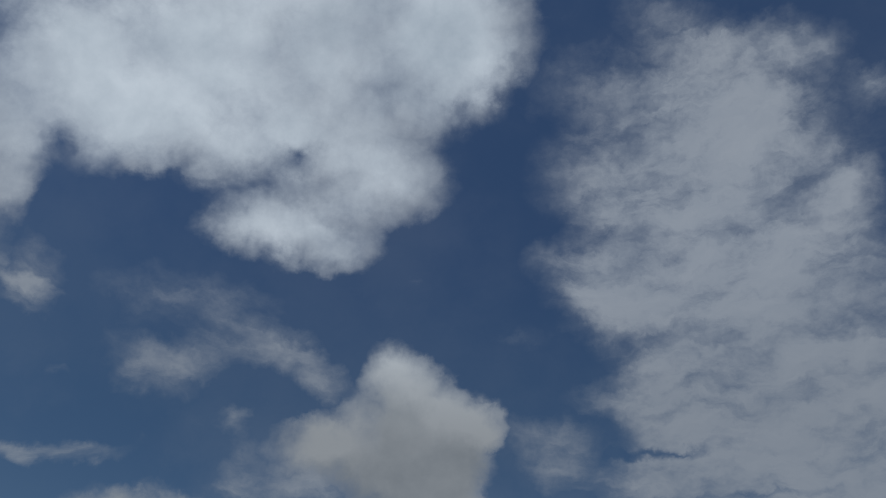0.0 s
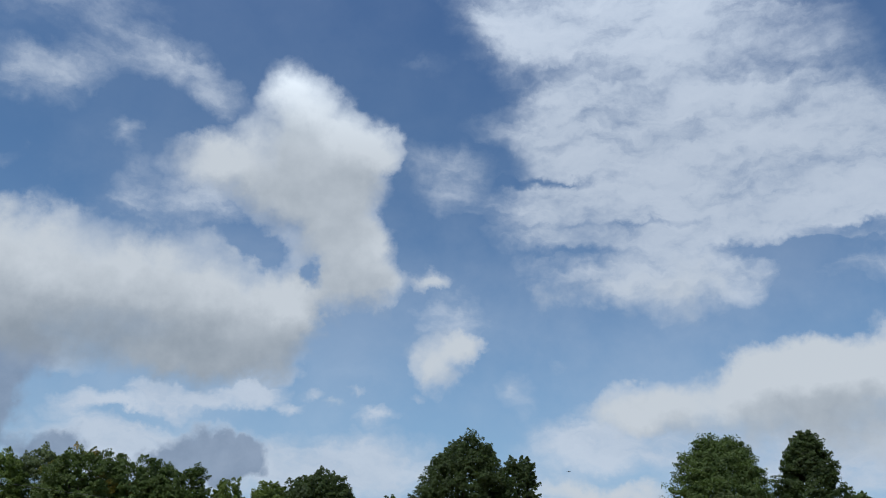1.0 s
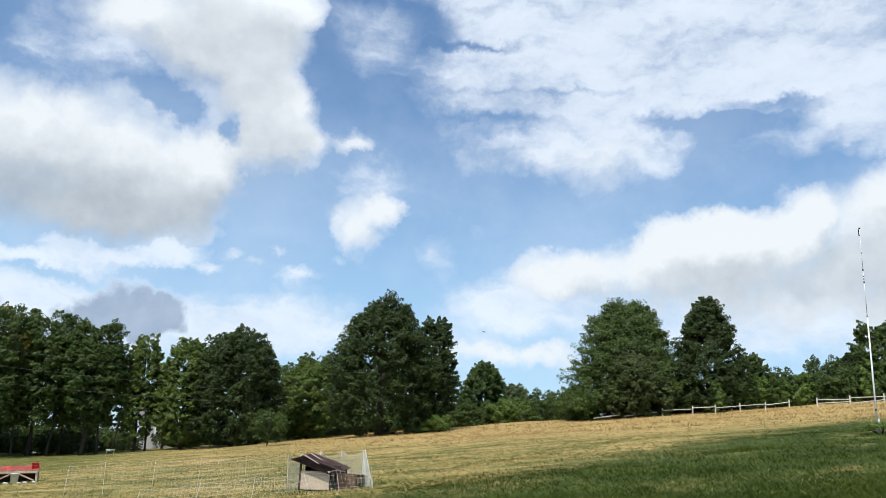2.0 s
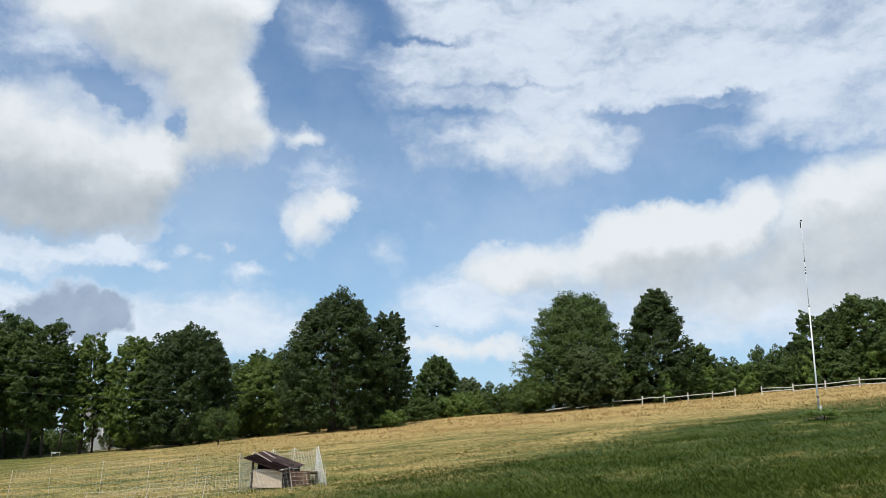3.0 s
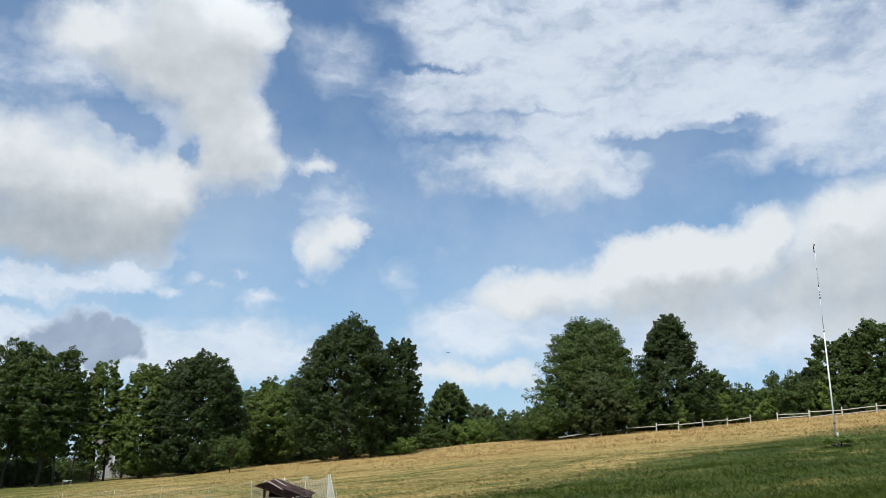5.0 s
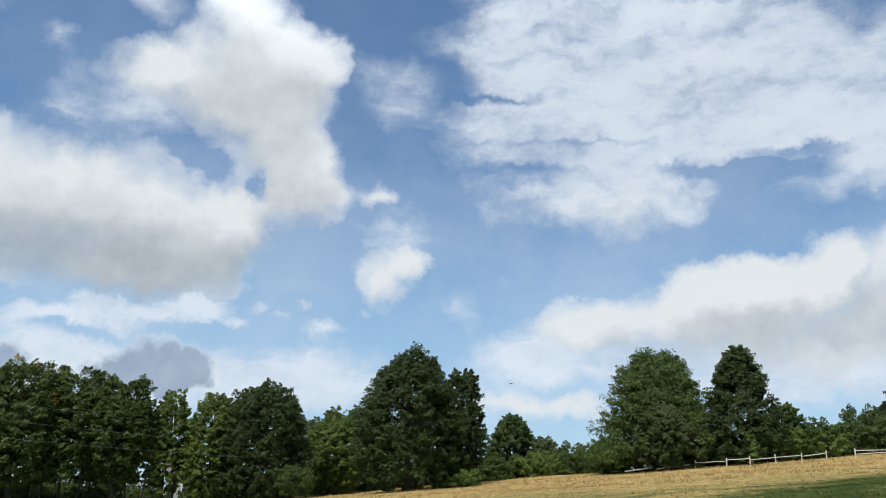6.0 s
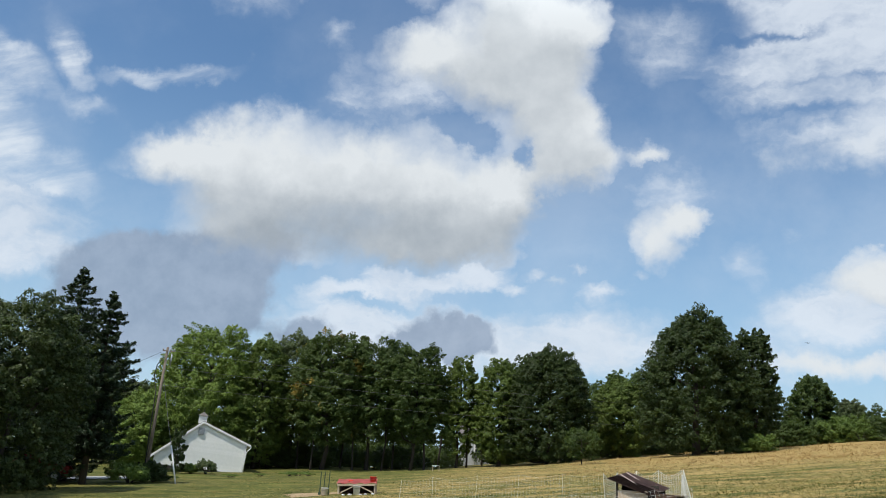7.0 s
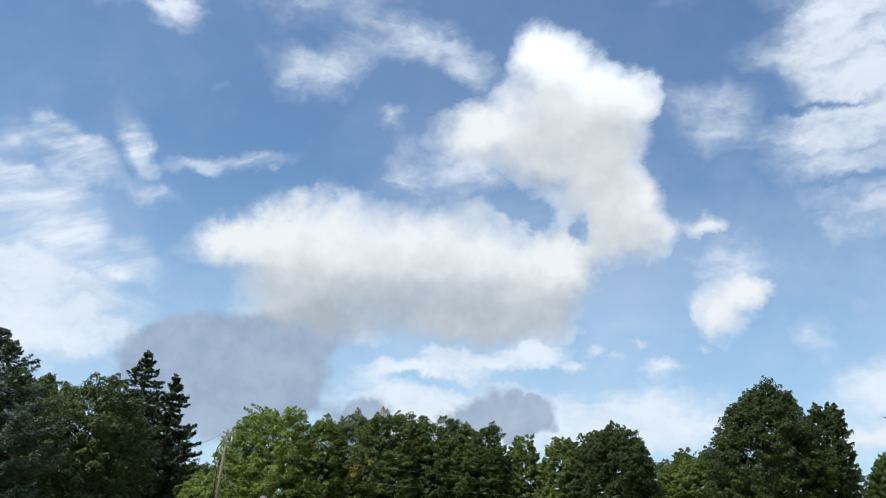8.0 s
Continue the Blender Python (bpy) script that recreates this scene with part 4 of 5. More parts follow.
broad_tree("green broadleaf tree behind the fence", 41.6, 72, 11.1, 2.7, "dome", LEAF_MID, 37, foot=0.03)
broad_tree("dark green tree at the end of the fence", 44.6, 70, 9.8, 3.2, "round", LEAF_MID, 38, foot=0.03, leaves=32000)
broad_tree("small grey-green sapling at the edge of the grove", 0.2, 62, 4.0, 1.35, "round", LEAF_MID, 39, foot=0.15, puffs=110, leaves=6500, leaf=0.09, girth=0.07, name="sapling")

# slim dark stems standing in the shade of the grove
stem = broad_tree("slim dark sapling in the shade of the grove", -20.3, 76, 5.6, 1.3, "round", LEAF_MID, 41, foot=0.5, puffs=90, leaves=3600, leaf=0.16, girth=0.13, name="sapling", group="saplings in the grove")
tr = random.Random(12)
for az in (-18.4, -17.5, -15.6, -14.8, -12.9, -12.2, -10.1, -9.2, -7.3, -6.3, -4.6):
    x, y = polar(az, tr.uniform(72, 80))
    s = tr.uniform(0.85, 1.15)
    copy_thing(stem, pose(x, y, gz(x, y) - 0.1, 0, tr.uniform(-4, 4), tr.uniform(0, 360)) @ Matrix.Diagonal((s, s, s, 1)))

# the wood behind the grove: two trees, copied
wood_a = broad_tree("dark green woodland tree behind the grove", -45.5, 92, 6.0, 4.2, "dome", LEAF_DARK, 50, foot=0.0, puffs=360, leaves=16000, leaf=0.24, name="woodland_tree", group="woodland behind the grove")
wood_b = broad_tree("mid green woodland tree behind the grove", -34.5, 96, 5.6, 4.0, "round", LEAF_MID, 51, foot=0.0, puffs=360, leaves=16000, leaf=0.24, name="woodland_tree", group="woodland behind the grove")
wr = random.Random(5)
for k in range(26):
    az = -46 + k * 2.75 + wr.uniform(-0.6, 0.6)
    if -31.5 < az < -26.5 or -8.6 < az < -5.2 or az > 12.5:
        continue
    r = wr.uniform(88, 104)
    x, y = polar(az, r)
    s = wr.uniform(0.8, 1.05) * (0.72 if az > 11 else 1.0)
    copy_thing(wr.choice((wood_a, wood_b)), pose(x, y, gz(x, y) - 0.1, 0, 0, wr.uniform(0, 360)) @ Matrix.Diagonal((s, s, s, 1)))


# ---------------------------------------------------------------- shrubs and hedge
def shrub(label, az, r, radius, high, mat, seed, profile="round", puffs=60, leaves=4200, leaf=0.10, name="shrub", group="", up=0.0):
    rng = np.random.default_rng(seed)
    x, y = polar(az, r)
    t = thing(name, pose(x, y, gz(x, y) + up), label, "shrub", group)
    verts, tips = broad_crown(rng, high, 0.02, radius, profile, puffs, leaves, leaf, puff_size=0.26)
    part("foliage", mesh_of("foliage", verts, np.arange(len(verts)).reshape(-1, 3), mat), mat, t)
    bm = bmesh.new()
    for k in rng.permutation(len(tips))[:6]:
        p = tips[k]
        tube(bm, [(0.05 * p[0], 0.05 * p[1], -0.1), (0.5 * p[0], 0.5 * p[1], 0.45 * p[2]), tuple(p)], [0.04, 0.025, 0.008], 5)
    part("stems", bm, BARK, t, smooth=True)
    return t


HEDGE = "green bushy hedge shrub behind the rail fence"
hedges = [shrub(HEDGE, 30.5, 70, 1.5, 2.6, LEAF_SHRUB, 61, "round", name="hedge_shrub", group="hedge along the crest"),
          shrub(HEDGE, 31.6, 70.5, 1.4, 3.0, LEAF_MID, 62, "cone", name="hedge_shrub", group="hedge along the crest"),
          shrub(HEDGE, 32.7, 70, 1.6, 2.4, LEAF_SHRUB, 63, "dome", name="hedge_shrub", group="hedge along the crest"),
          shrub(HEDGE, 33.6, 71, 1.2, 3.1, LEAF_MID, 64, "tall", name="hedge_shrub", group="hedge along the crest")]
hr = random.Random(8)
for az in [12.6, 13.5, 14.4, 15.3, 16.1, 16.9, 17.7, 18.4, 19.1, 19.8, 20.5, 21.1, 26.3, 27.0, 27.8, 28.5, 29.3, 30.0, 31.1, 32.2, 33.2, 34.1, 34.7, 35.3, 35.9, 36.5, 37.2, 37.9, 38.7, 39.5, 40.4, 41.3, 42.3, 43.4]:
    r = (80 if az < 20 else 70) + hr.uniform(-1.5, 3)
    x, y = polar(az, r)
    s = hr.uniform(0.8, 1.15) * (0.85 if az < 20 else 1.0)
    c = copy_thing(hr.choice(hedges), pose(x, y, gz(x, y) - 0.05, 0, 0, hr.uniform(0, 360)) @ Matrix.Diagonal((s, s, s * hr.uniform(0.85, 1.2), 1)))
    if az < 20:
        c["label"] = "bright green bush at the crest of the meadow"
for az in [12.2, 13.0, 13.9, 14.9, 15.8, 16.6, 17.4, 18.2, 18.9, 19.7, 20.4, 27.4, 28.9, 30.6, 31.7, 32.7, 33.6, 34.5, 35.3, 36.2, 37.0, 38.0, 39.0, 40.1, 41.2, 42.3]:
    r = (84 if az < 20 else 73.5) + hr.uniform(-1, 2)
    x, y = polar(az, r)
    s = hr.uniform(0.95, 1.25) * (0.9 if az < 20 else 1.0)
    c = copy_thing(hr.choice(hedges), pose(x, y, gz(x, y) - 0.05, 0, 0, hr.uniform(0, 360)) @ Matrix.Diagonal((s, s, s * hr.uniform(0.85, 1.1), 1)))
    c["label"] = "green bush in the second row behind the fence"
# dark undergrowth below the grove
under = [shrub("dark undergrowth bush below the grove trees", -19.5, 78, 1.8, 2.2, LEAF_DARK, 71, "round", name="undergrowth_bush", group="undergrowth of the grove"),
         shrub("green undergrowth bush below the grove trees", -17.5, 79, 1.9, 2.4, LEAF_MID, 72, "dome", name="undergrowth_bush", group="undergrowth of the grove")]
ur = random.Random(9)
for k in range(34):
    az = -23.0 + k * 1.05
    if -8.2 < az < -5.8:
        continue
    r = 79 + ur.uniform(-2, 4)
    x, y = polar(az, r)
    s = ur.uniform(0.6, 1.2)
    copy_thing(ur.choice(under), pose(x, y, gz(x, y) - 0.05, 0, 0, ur.uniform(0, 360)) @ Matrix.Diagonal((s, s, s, 1)))
for k in range(30):
    az = -23.5 + k * 1.2 + ur.uniform(-0.3, 0.3)
    if -8.4 < az < -5.6:
        continue
    x, y = polar(az, 85 + ur.uniform(-1, 2))
    s = ur.uniform(1.0, 1.35)
    copy_thing(ur.choice(under), pose(x, y, gz(x, y) - 0.05, 0, 0, ur.uniform(0, 360)) @ Matrix.Diagonal((s, s, s, 1)))
shrub("low yellow-green bush at the foot of the utility pole", -28.5, 52, 1.2, 1.15, LEAF_MAPLE, 81)
shrub("dark bush around the foot of the utility pole", -27.1, 53, 0.8, 1.2, LEAF_DARK, 82)
shrub("tall dark climber beside the white house", -25.9, 63, 0.55, 3.0, LEAF_DARK, 83, "tall")
shrub("small dark bush against the white gable wall", -24.0, 63.5, 0.7, 1.05, LEAF_ASH, 84, puffs=40, leaves=1800)
shrub("low weeds beside the white house", -24.9, 63.8, 0.7, 0.7, LEAF_SHRUB, 85, puffs=40, leaves=1800)
for az, seed in ((20.9, 181), (21.9, 182), (22.9, 183), (24.2, 184)):
    shrub("dark green bush under the tall tree at the crest", az, 71.5, 1.5, 2.2, LEAF_MID, seed, "dome")
shrub("bright green young bush in front of the dark maple", 29.3, 66.5, 0.8, 2.5, LEAF_SHRUB, 186, "cone")
shrub("bright green bush at the foot of the great maple", 11.4, 65.5, 1.0, 1.3, LEAF_SHRUB, 86)
shrub("bright green bush at the foot of the great maple", 10.6, 66, 0.7, 0.9, LEAF_SHRUB, 87)
shrub("dark bush below the spruces by the drive", -34.5, 47, 1.2, 1.3, LEAF_DARK, 88)
for k, (az, r, s) in enumerate(((-18.9, 61, 0.45), (-18.2, 62, 0.6), (-17.6, 61.5, 0.4), (-22.5, 60, 0.35), (-20.6, 61, 0.3), (-26.2, 55, 0.45))):
    shrub("clump of rank weeds in the grass before the grove", az, r, s * 1.3, s * 0.6, LEAF_SHRUB, 90 + k, "dome", puffs=24, leaves=700, leaf=0.06, name="weed_clump", group="weeds before the grove")
shrub("clump of tall weeds at the foot of the mast", 38.7, 28.0, 0.6, 0.35, LEAF_SHRUB, 89, "dome", puffs=40, leaves=1500, leaf=0.04, name="weed_clump")


# ---------------------------------------------------------------- house
def make_house():
    r = 66.0
    x, y = polar(-24.75, r)
    z0 = 0.55
    t = thing("house", pose(x, y, z0, 0, 0, 25.5) @ pose(0, 0, 0, 0, 3.2, 0), "small white clapboard house with a gable end and cupola", "house")
    # the gable in local metres: u to the right, w up, depth to the back (+y)
    ridge, right, left = 4.0, (3.38, 2.83), (-3.0, 1.38)
    deep = 9.0
    bm = bmesh.new()
    lo = -1.2
    outline = [(left[0], lo), (right[0], lo), right, (0, ridge), left]
    front = [bm.verts.new((u, 0.06, w)) for u, w in outline]
    back = [bm.verts.new((u, deep, w)) for u, w in outline]
    bm.faces.new(front)
    bm.faces.new(back[::-1])
    for i in range(5):
        j = (i + 1) % 5
        bm.faces.new((front[j], front[i], back[i], back[j]))
    bmesh.ops.recalc_face_normals(bm, faces=bm.faces)
    part("wall", bm, WHITE_PAINT, t)
    # lap boards over the gable
    step = 0.15
    w = 0.72
    while w < ridge - 0.1:
        top = min(w + step, ridge - 0.02)
        def span(h):
            a = left[0] if h <= left[1] else left[0] * (ridge - h) / (ridge - left[1])
            b = right[0] if h <= right[1] else right[0] * (ridge - h) / (ridge - right[1])
            return a, b
        (a0, b0), (a1, b1) = span(w), span(top)
        bm = bmesh.new()
        f = [bm.verts.new(p) for p in ((a0, 0.042, w), (b0, 0.042, w), (b1, 0.05, top), (a1, 0.05, top))]
        k = [bm.verts.new(p) for p in ((a0, 0.055, w), (b0, 0.055, w), (b1, 0.055, top), (a1, 0.055, top))]
        bm.faces.new(f)
        for i in range(4):
            bm.faces.new((f[(i + 1) % 4], f[i], k[i], k[(i + 1) % 4]))
        bmesh.ops.recalc_face_normals(bm, faces=bm.faces)
        part("siding_board", bm, WHITE_PAINT, t)
        w += step
    # near-black strip across the wall below the lowest board
    part("foundation", box((right[0] + left[0]) / 2 + 0.1, 0.09, 0.45, right[0] - left[0] - 0.3, 0.12, 0.5), DARK_GAP, t)
    # roof slabs with rake boards
    for end, nm in ((right, "roof"), (left, "roof")):
        a, b = Vector((0, 0, ridge + 0.05)), Vector((end[0] * 1.09, 0, end[1] - (ridge - end[1]) * 0.09 + 0.05))
        d = b - a
        turn = d.to_track_quat("X", "Z").to_matrix().to_4x4()
        c = (a + b) / 2
        slab = part(nm, box(c.x, deep / 2 + 0.02, c.z + 0.05, d.length, deep + 0.2, 0.09, turn), SHINGLE, t)
        part("rake_board", box(c.x, -0.1, c.z - 0.02, d.length, 0.04, 0.15, turn), TRIM_PAINT, slab)
    for end in (right,):
        part("corner_board", box(end[0] - 0.05, 0.0, (0.72 + end[1]) / 2, 0.12, 0.05, end[1] - 0.72), TRIM_PAINT, t)
        g = part("gutter", box(end[0] + 0.3, deep / 2, end[1] - 0.12, 0.12, deep + 0.2, 0.12, bevel=0.03), TRIM_PAINT, t)
        bm = bmesh.new()
        tube(bm, [(end[0] + 0.3, -0.12, end[1] - 0.2), (end[0] + 0.05, -0.06, end[1] - 0.55), (end[0] + 0.02, -0.08, 0.5)], [0.04] * 3, 6)
        part("downspout", bm, TRIM_PAINT, g, smooth=True)
    # louvred vent under the ridge
    v = part("vent", box(-0.05, -0.01, ridge - 0.62, 0.44, 0.05, 0.5), STEEL, t, "grey louvred gable vent")
    for k in range(6):
        part("slat", box(-0.05, -0.045, ridge - 0.82 + k * 0.08, 0.38, 0.03, 0.045, pose(0, 0, 0, 30, 0, 0)), STEEL, v)
    # cupola with a finial
    cup = part("cupola", box(-0.1, 1.2, ridge + 0.28, 0.6, 0.6, 0.6), WHITE_PAINT, t)
    bm = bmesh.new()
    bmesh.ops.create_cone(bm, cap_ends=True, segments=4, radius1=0.55, radius2=0.06, depth=0.26, matrix=Matrix.Translation((-0.1, 1.2, ridge + 0.7)) @ pose(0, 0, 0, 0, 0, 45))
    part("cupola_roof", bm, SHINGLE, cup)
    bm = bmesh.new()
    tube(bm, [(-0.1, 1.2, ridge + 0.8), (-0.1, 1.2, ridge + 1.2)], [0.03, 0.015], 6)
    part("finial", bm, CABLE, cup)
    return t


make_house()


def make_utility_pole():
    r = 54.0
    x, y = polar(-27.5, r)
    z = gz(x, y)
    high = height_at(7.1, r) - z
    t = thing("utility_pole", pose(x, y, z), "weathered leaning wooden utility pole with insulators", "utility pole")
    bm = bmesh.new()
    tube(bm, [(-0.15, 0, -0.3), (-0.05, 0, high * 0.5), (0.05, 0, high)], [0.11, 0.095, 0.075], 10)
    part("post", bm, POLE_WOOD, t, smooth=True)
    part("crossarm", beam((-0.2, -0.1, high - 0.22), (0.6, -0.1, high - 0.28), 0.04, 0.06), POLE_WOOD, t)
    bm = bmesh.new()
    tube(bm, [(0.45, -0.12, high - 0.45), (0.42, -0.12, high - 1.1)], [0.05, 0.05], 10)
    part("cutout", bm, STEEL, t, smooth=True)
    for u in (-0.16, 0.3, 0.56):
        bm = bmesh.new()
        tube(bm, [(u, -0.1, high - 0.26), (u, -0.1, high - 0.12), (u, -0.1, high - 0.08)], [0.03, 0.05, 0.02], 8)
        part("insulator", bm, STEEL, t, smooth=True)
    bm = bmesh.new()
    tube(bm, [(0.0, -0.14, high - 0.6), (-0.35, -0.2, high - 1.1), (-0.45, -0.2, high - 1.8), (-0.2, -0.18, high - 2.6), (-0.16, -0.18, 0.3)], [0.03] * 5, 6)
    part("riser_cable", bm, CABLE, t, smooth=True)
    return Vector((x, y, z)), high


pole_at, pole_high = make_utility_pole()


def wire(name, label, a, b, sag, radius, mat):
    bm = bmesh.new()
    a, b = Vector(a), Vector(b)
    pts = []
    for k in range(25):
        s = k / 24
        p = a.lerp(b, s)
        p.z -= sag * 4 * s * (1 - s)
        pts.append(p - a)
    tube(bm, pts, [radius] * 25, 5)
    me = bpy.data.meshes.new(name)
    bm.to_mesh(me)
    bm.free()
    me.materials.append(mat)
    ob = new(name, me)
    ob.location = a
    return tagged(ob, label, "cable", "overhead wires")


far_end = Vector((*polar(9.0, 82.0), 0))
for drop, zf in ((0.15, 9.6), (1.2, 8.7), (2.3, 7.9)):
    wire("overhead_wire", "thin overhead power wire strung from the wooden pole", pole_at + Vector((0.05, 0, pole_high - drop)), (far_end.x, far_end.y, zf), 0.5, 0.007, BARE_CABLE)
wire("overhead_wire", "thin overhead service wire strung from the wooden pole", pole_at + Vector((-0.3, 0, pole_high - 0.3)), (*polar(-37.0, 70.0), 4.5), 0.4, 0.008, BARE_CABLE)


# ---------------------------------------------------------------- mast
def make_mast():
    r = 28.3
    x, y = polar(38.5, r)
    z = gz(x, y)
    high = height_at(16.05, r) - z
    t = thing("mast", pose(x, y, z), "tall slim white jointed mast standing in the grass", "mast")
    lower = bmesh.new()
    tube(lower, [(0, 0, -0.2), (0, 0, high * 0.56)], [0.029, 0.020], 10)
    part("lower_tube", lower, MAST_PAINT, t, smooth=True)
    bm = bmesh.new()
    tube(bm, [(0, 0, high * 0.55), (0, 0, high * 0.78)], [0.011, 0.009], 10)
    part("middle_tube", bm, MAST_PAINT, t, smooth=True)
    bm = bmesh.new()
    tube(bm, [(0, 0, high * 0.77), (0.01, 0, high)], [0.0075, 0.006], 8)
    part("upper_tube", bm, MAST_PAINT, t, smooth=True)
    for h, g, long in ((0.555, 0.024, 0.05), (0.722, 0.018, 0.03), (0.738, 0.017, 0.015), (0.752, 0.017, 0.015), (0.785, 0.019, 0.03), (0.87, 0.011, 0.02)):
        bm = bmesh.new()
        tube(bm, [(0, 0, high * h - long), (0, 0, high * h + long)], [g, g], 10)
        part("clamp", bm, DRONE_BLACK if h > 0.6 else MAST_CLAMP, t, "black clamp" if h > 0.6 else "", smooth=True)
    part("top_bracket", box(-0.025, 0, high - 0.16, 0.03, 0.03, 0.22, bevel=0.008), DRONE_BLACK, t, "black bracket at the tip")
    part("top_cap", box(0.01, 0, high - 0.01, 0.06, 0.03, 0.04, bevel=0.008), DRONE_BLACK, t, "black cap")
    part("base_clamp", box(0.05, -0.02, 0.32, 0.05, 0.06, 0.16, bevel=0.015), MAST_PAINT, t)
    bm = bmesh.new()
    tube(bm, [(0.0, 0, high * 0.105 - 0.03), (0.0, 0, high * 0.105 + 0.03)], [0.032, 0.032], 10)
    part("rust_band", bm, RUST, t, smooth=True)


make_mast()


# ---------------------------------------------------------------- rail fence
def make_fence(azs, rs, label, rails=1):
    x0, y0 = polar(azs[0], rs[0])
    t = thing("rail_fence", pose(x0, y0, gz(x0, y0)), label, "fence")
    o = Vector((x0, y0, gz(x0, y0)))
    rng = random.Random(int(azs[0] * 10))
    tops = []
    for a, r in zip(azs, rs):
        x, y = polar(a, r)
        p = Vector((x, y, gz(x, y))) - o
        part("post", box(p.x, p.y, p.z + 0.14, 0.085, 0.075, 0.95 + rng.uniform(-0.05, 0.08), pose(0, 0, 0, rng.uniform(-3, 3), rng.uniform(-3, 3), 40)), RAIL_WOOD, t)
        tops.append(p)
    for p, q in zip(tops, tops[1:]):
        for h in (0.4, 0.16)[:rails]:
            part("rail", beam(p + Vector((0, -0.1, h + rng.uniform(-0.09, 0.09))), q + Vector((0, -0.1, h + rng.uniform(-0.09, 0.09))), 0.04, 0.05, 0.008), RAIL_WOOD, t)


make_fence([26.0, 27.9, 29.3, 30.8, 32.3, 33.7], [65.2, 65, 64.8, 64.8, 64.8, 64.8], "bleached grey split-rail fence along the hedge")
for a0, a1, r in ((21.6, 23.3, 66.0), (23.6, 25.7, 65.6), (43.3, 44.6, 62.3)):
    (xa, ya), (xb, yb) = polar(a0, r), polar(a1, r)
    p, q = Vector((xa, ya, gz(xa, ya) + 0.22)), Vector((xb, yb, gz(xb, yb) + 0.34))
    ob = part("fallen_rail", beam((0, 0, 0), q - p, 0.05, 0.07, 0.01), RAIL_WOOD)
    ob.matrix_basis = Matrix.Translation(p)
    tagged(ob, "bleached rail fallen from the fence into the grass", "rail", "fallen rails")
make_fence([35.3, 37.15, 39.0, 40.9, 43.2], [64.5, 64, 63.5, 63, 62.5], "bleached grey split-rail fence with two rails", 2)


# ---------------------------------------------------------------- guy wire and its white guard
def make_guy():
    a = pole_at + Vector((0.05, -0.1, pole_high - 1.6))
    x, y = polar(-25.75, 51.5)
    b = Vector((x, y, gz(x, y)))
    t = thing("guy_wire", pose(*b), "steel guy wire of the pole with a white guard", "guy wire")
    bm = bmesh.new()
    tube(bm, [Vector((0, 0, -0.1)), a - b], [0.012, 0.012], 5)
    part("strand", bm, BARE_CABLE, t)
    bm = bmesh.new()
    d = (a - b).normalized()
    tube(bm, [Vector((0, 0, -0.05)), d * 2.3], [0.045, 0.045], 8)
    part("guard", bm, WHITE_PLASTIC, t, "white plastic guy guard", smooth=True)


make_guy()


# ---------------------------------------------------------------- the low pen with a red sheet, buckets and stakes
def bucket(label, x, y, z, r, h, mat, tilt=0.0):
    t = thing("bucket", pose(x, y, z, tilt, 0, 0), label, "bucket")
    bm = bmesh.new()
    n, rings = 14, []
    for rad, zz in ((r * 0.82, 0), (r, h), (r * 1.06, h), (r * 1.06, h - 0.03), (r * 0.94, h - 0.005), (r * 0.78, 0.02)):
        rings.append([bm.verts.new((rad * math.cos(2 * math.pi * k / n), rad * math.sin(2 * math.pi * k / n), zz)) for k in range(n)])
    for a, b in zip(rings, rings[1:]):
        for k in range(n):
            bm.faces.new((a[k], a[(k + 1) % n], b[(k + 1) % n], b[k]))
    bm.faces.new(rings[0][::-1])
    bm.faces.new(rings[-1])
    part("body", bm, mat, t, smooth=True)
    bm = bmesh.new()
    tube(bm, [(r * math.cos(a), -0.02 - r * 0.9 * math.sin(a), h - 0.05 - 0.4 * r * math.sin(a)) for a in np.linspace(0, math.pi, 9)], [0.006] * 9, 4)
    part("handle", bm, STEEL, t)
    return t


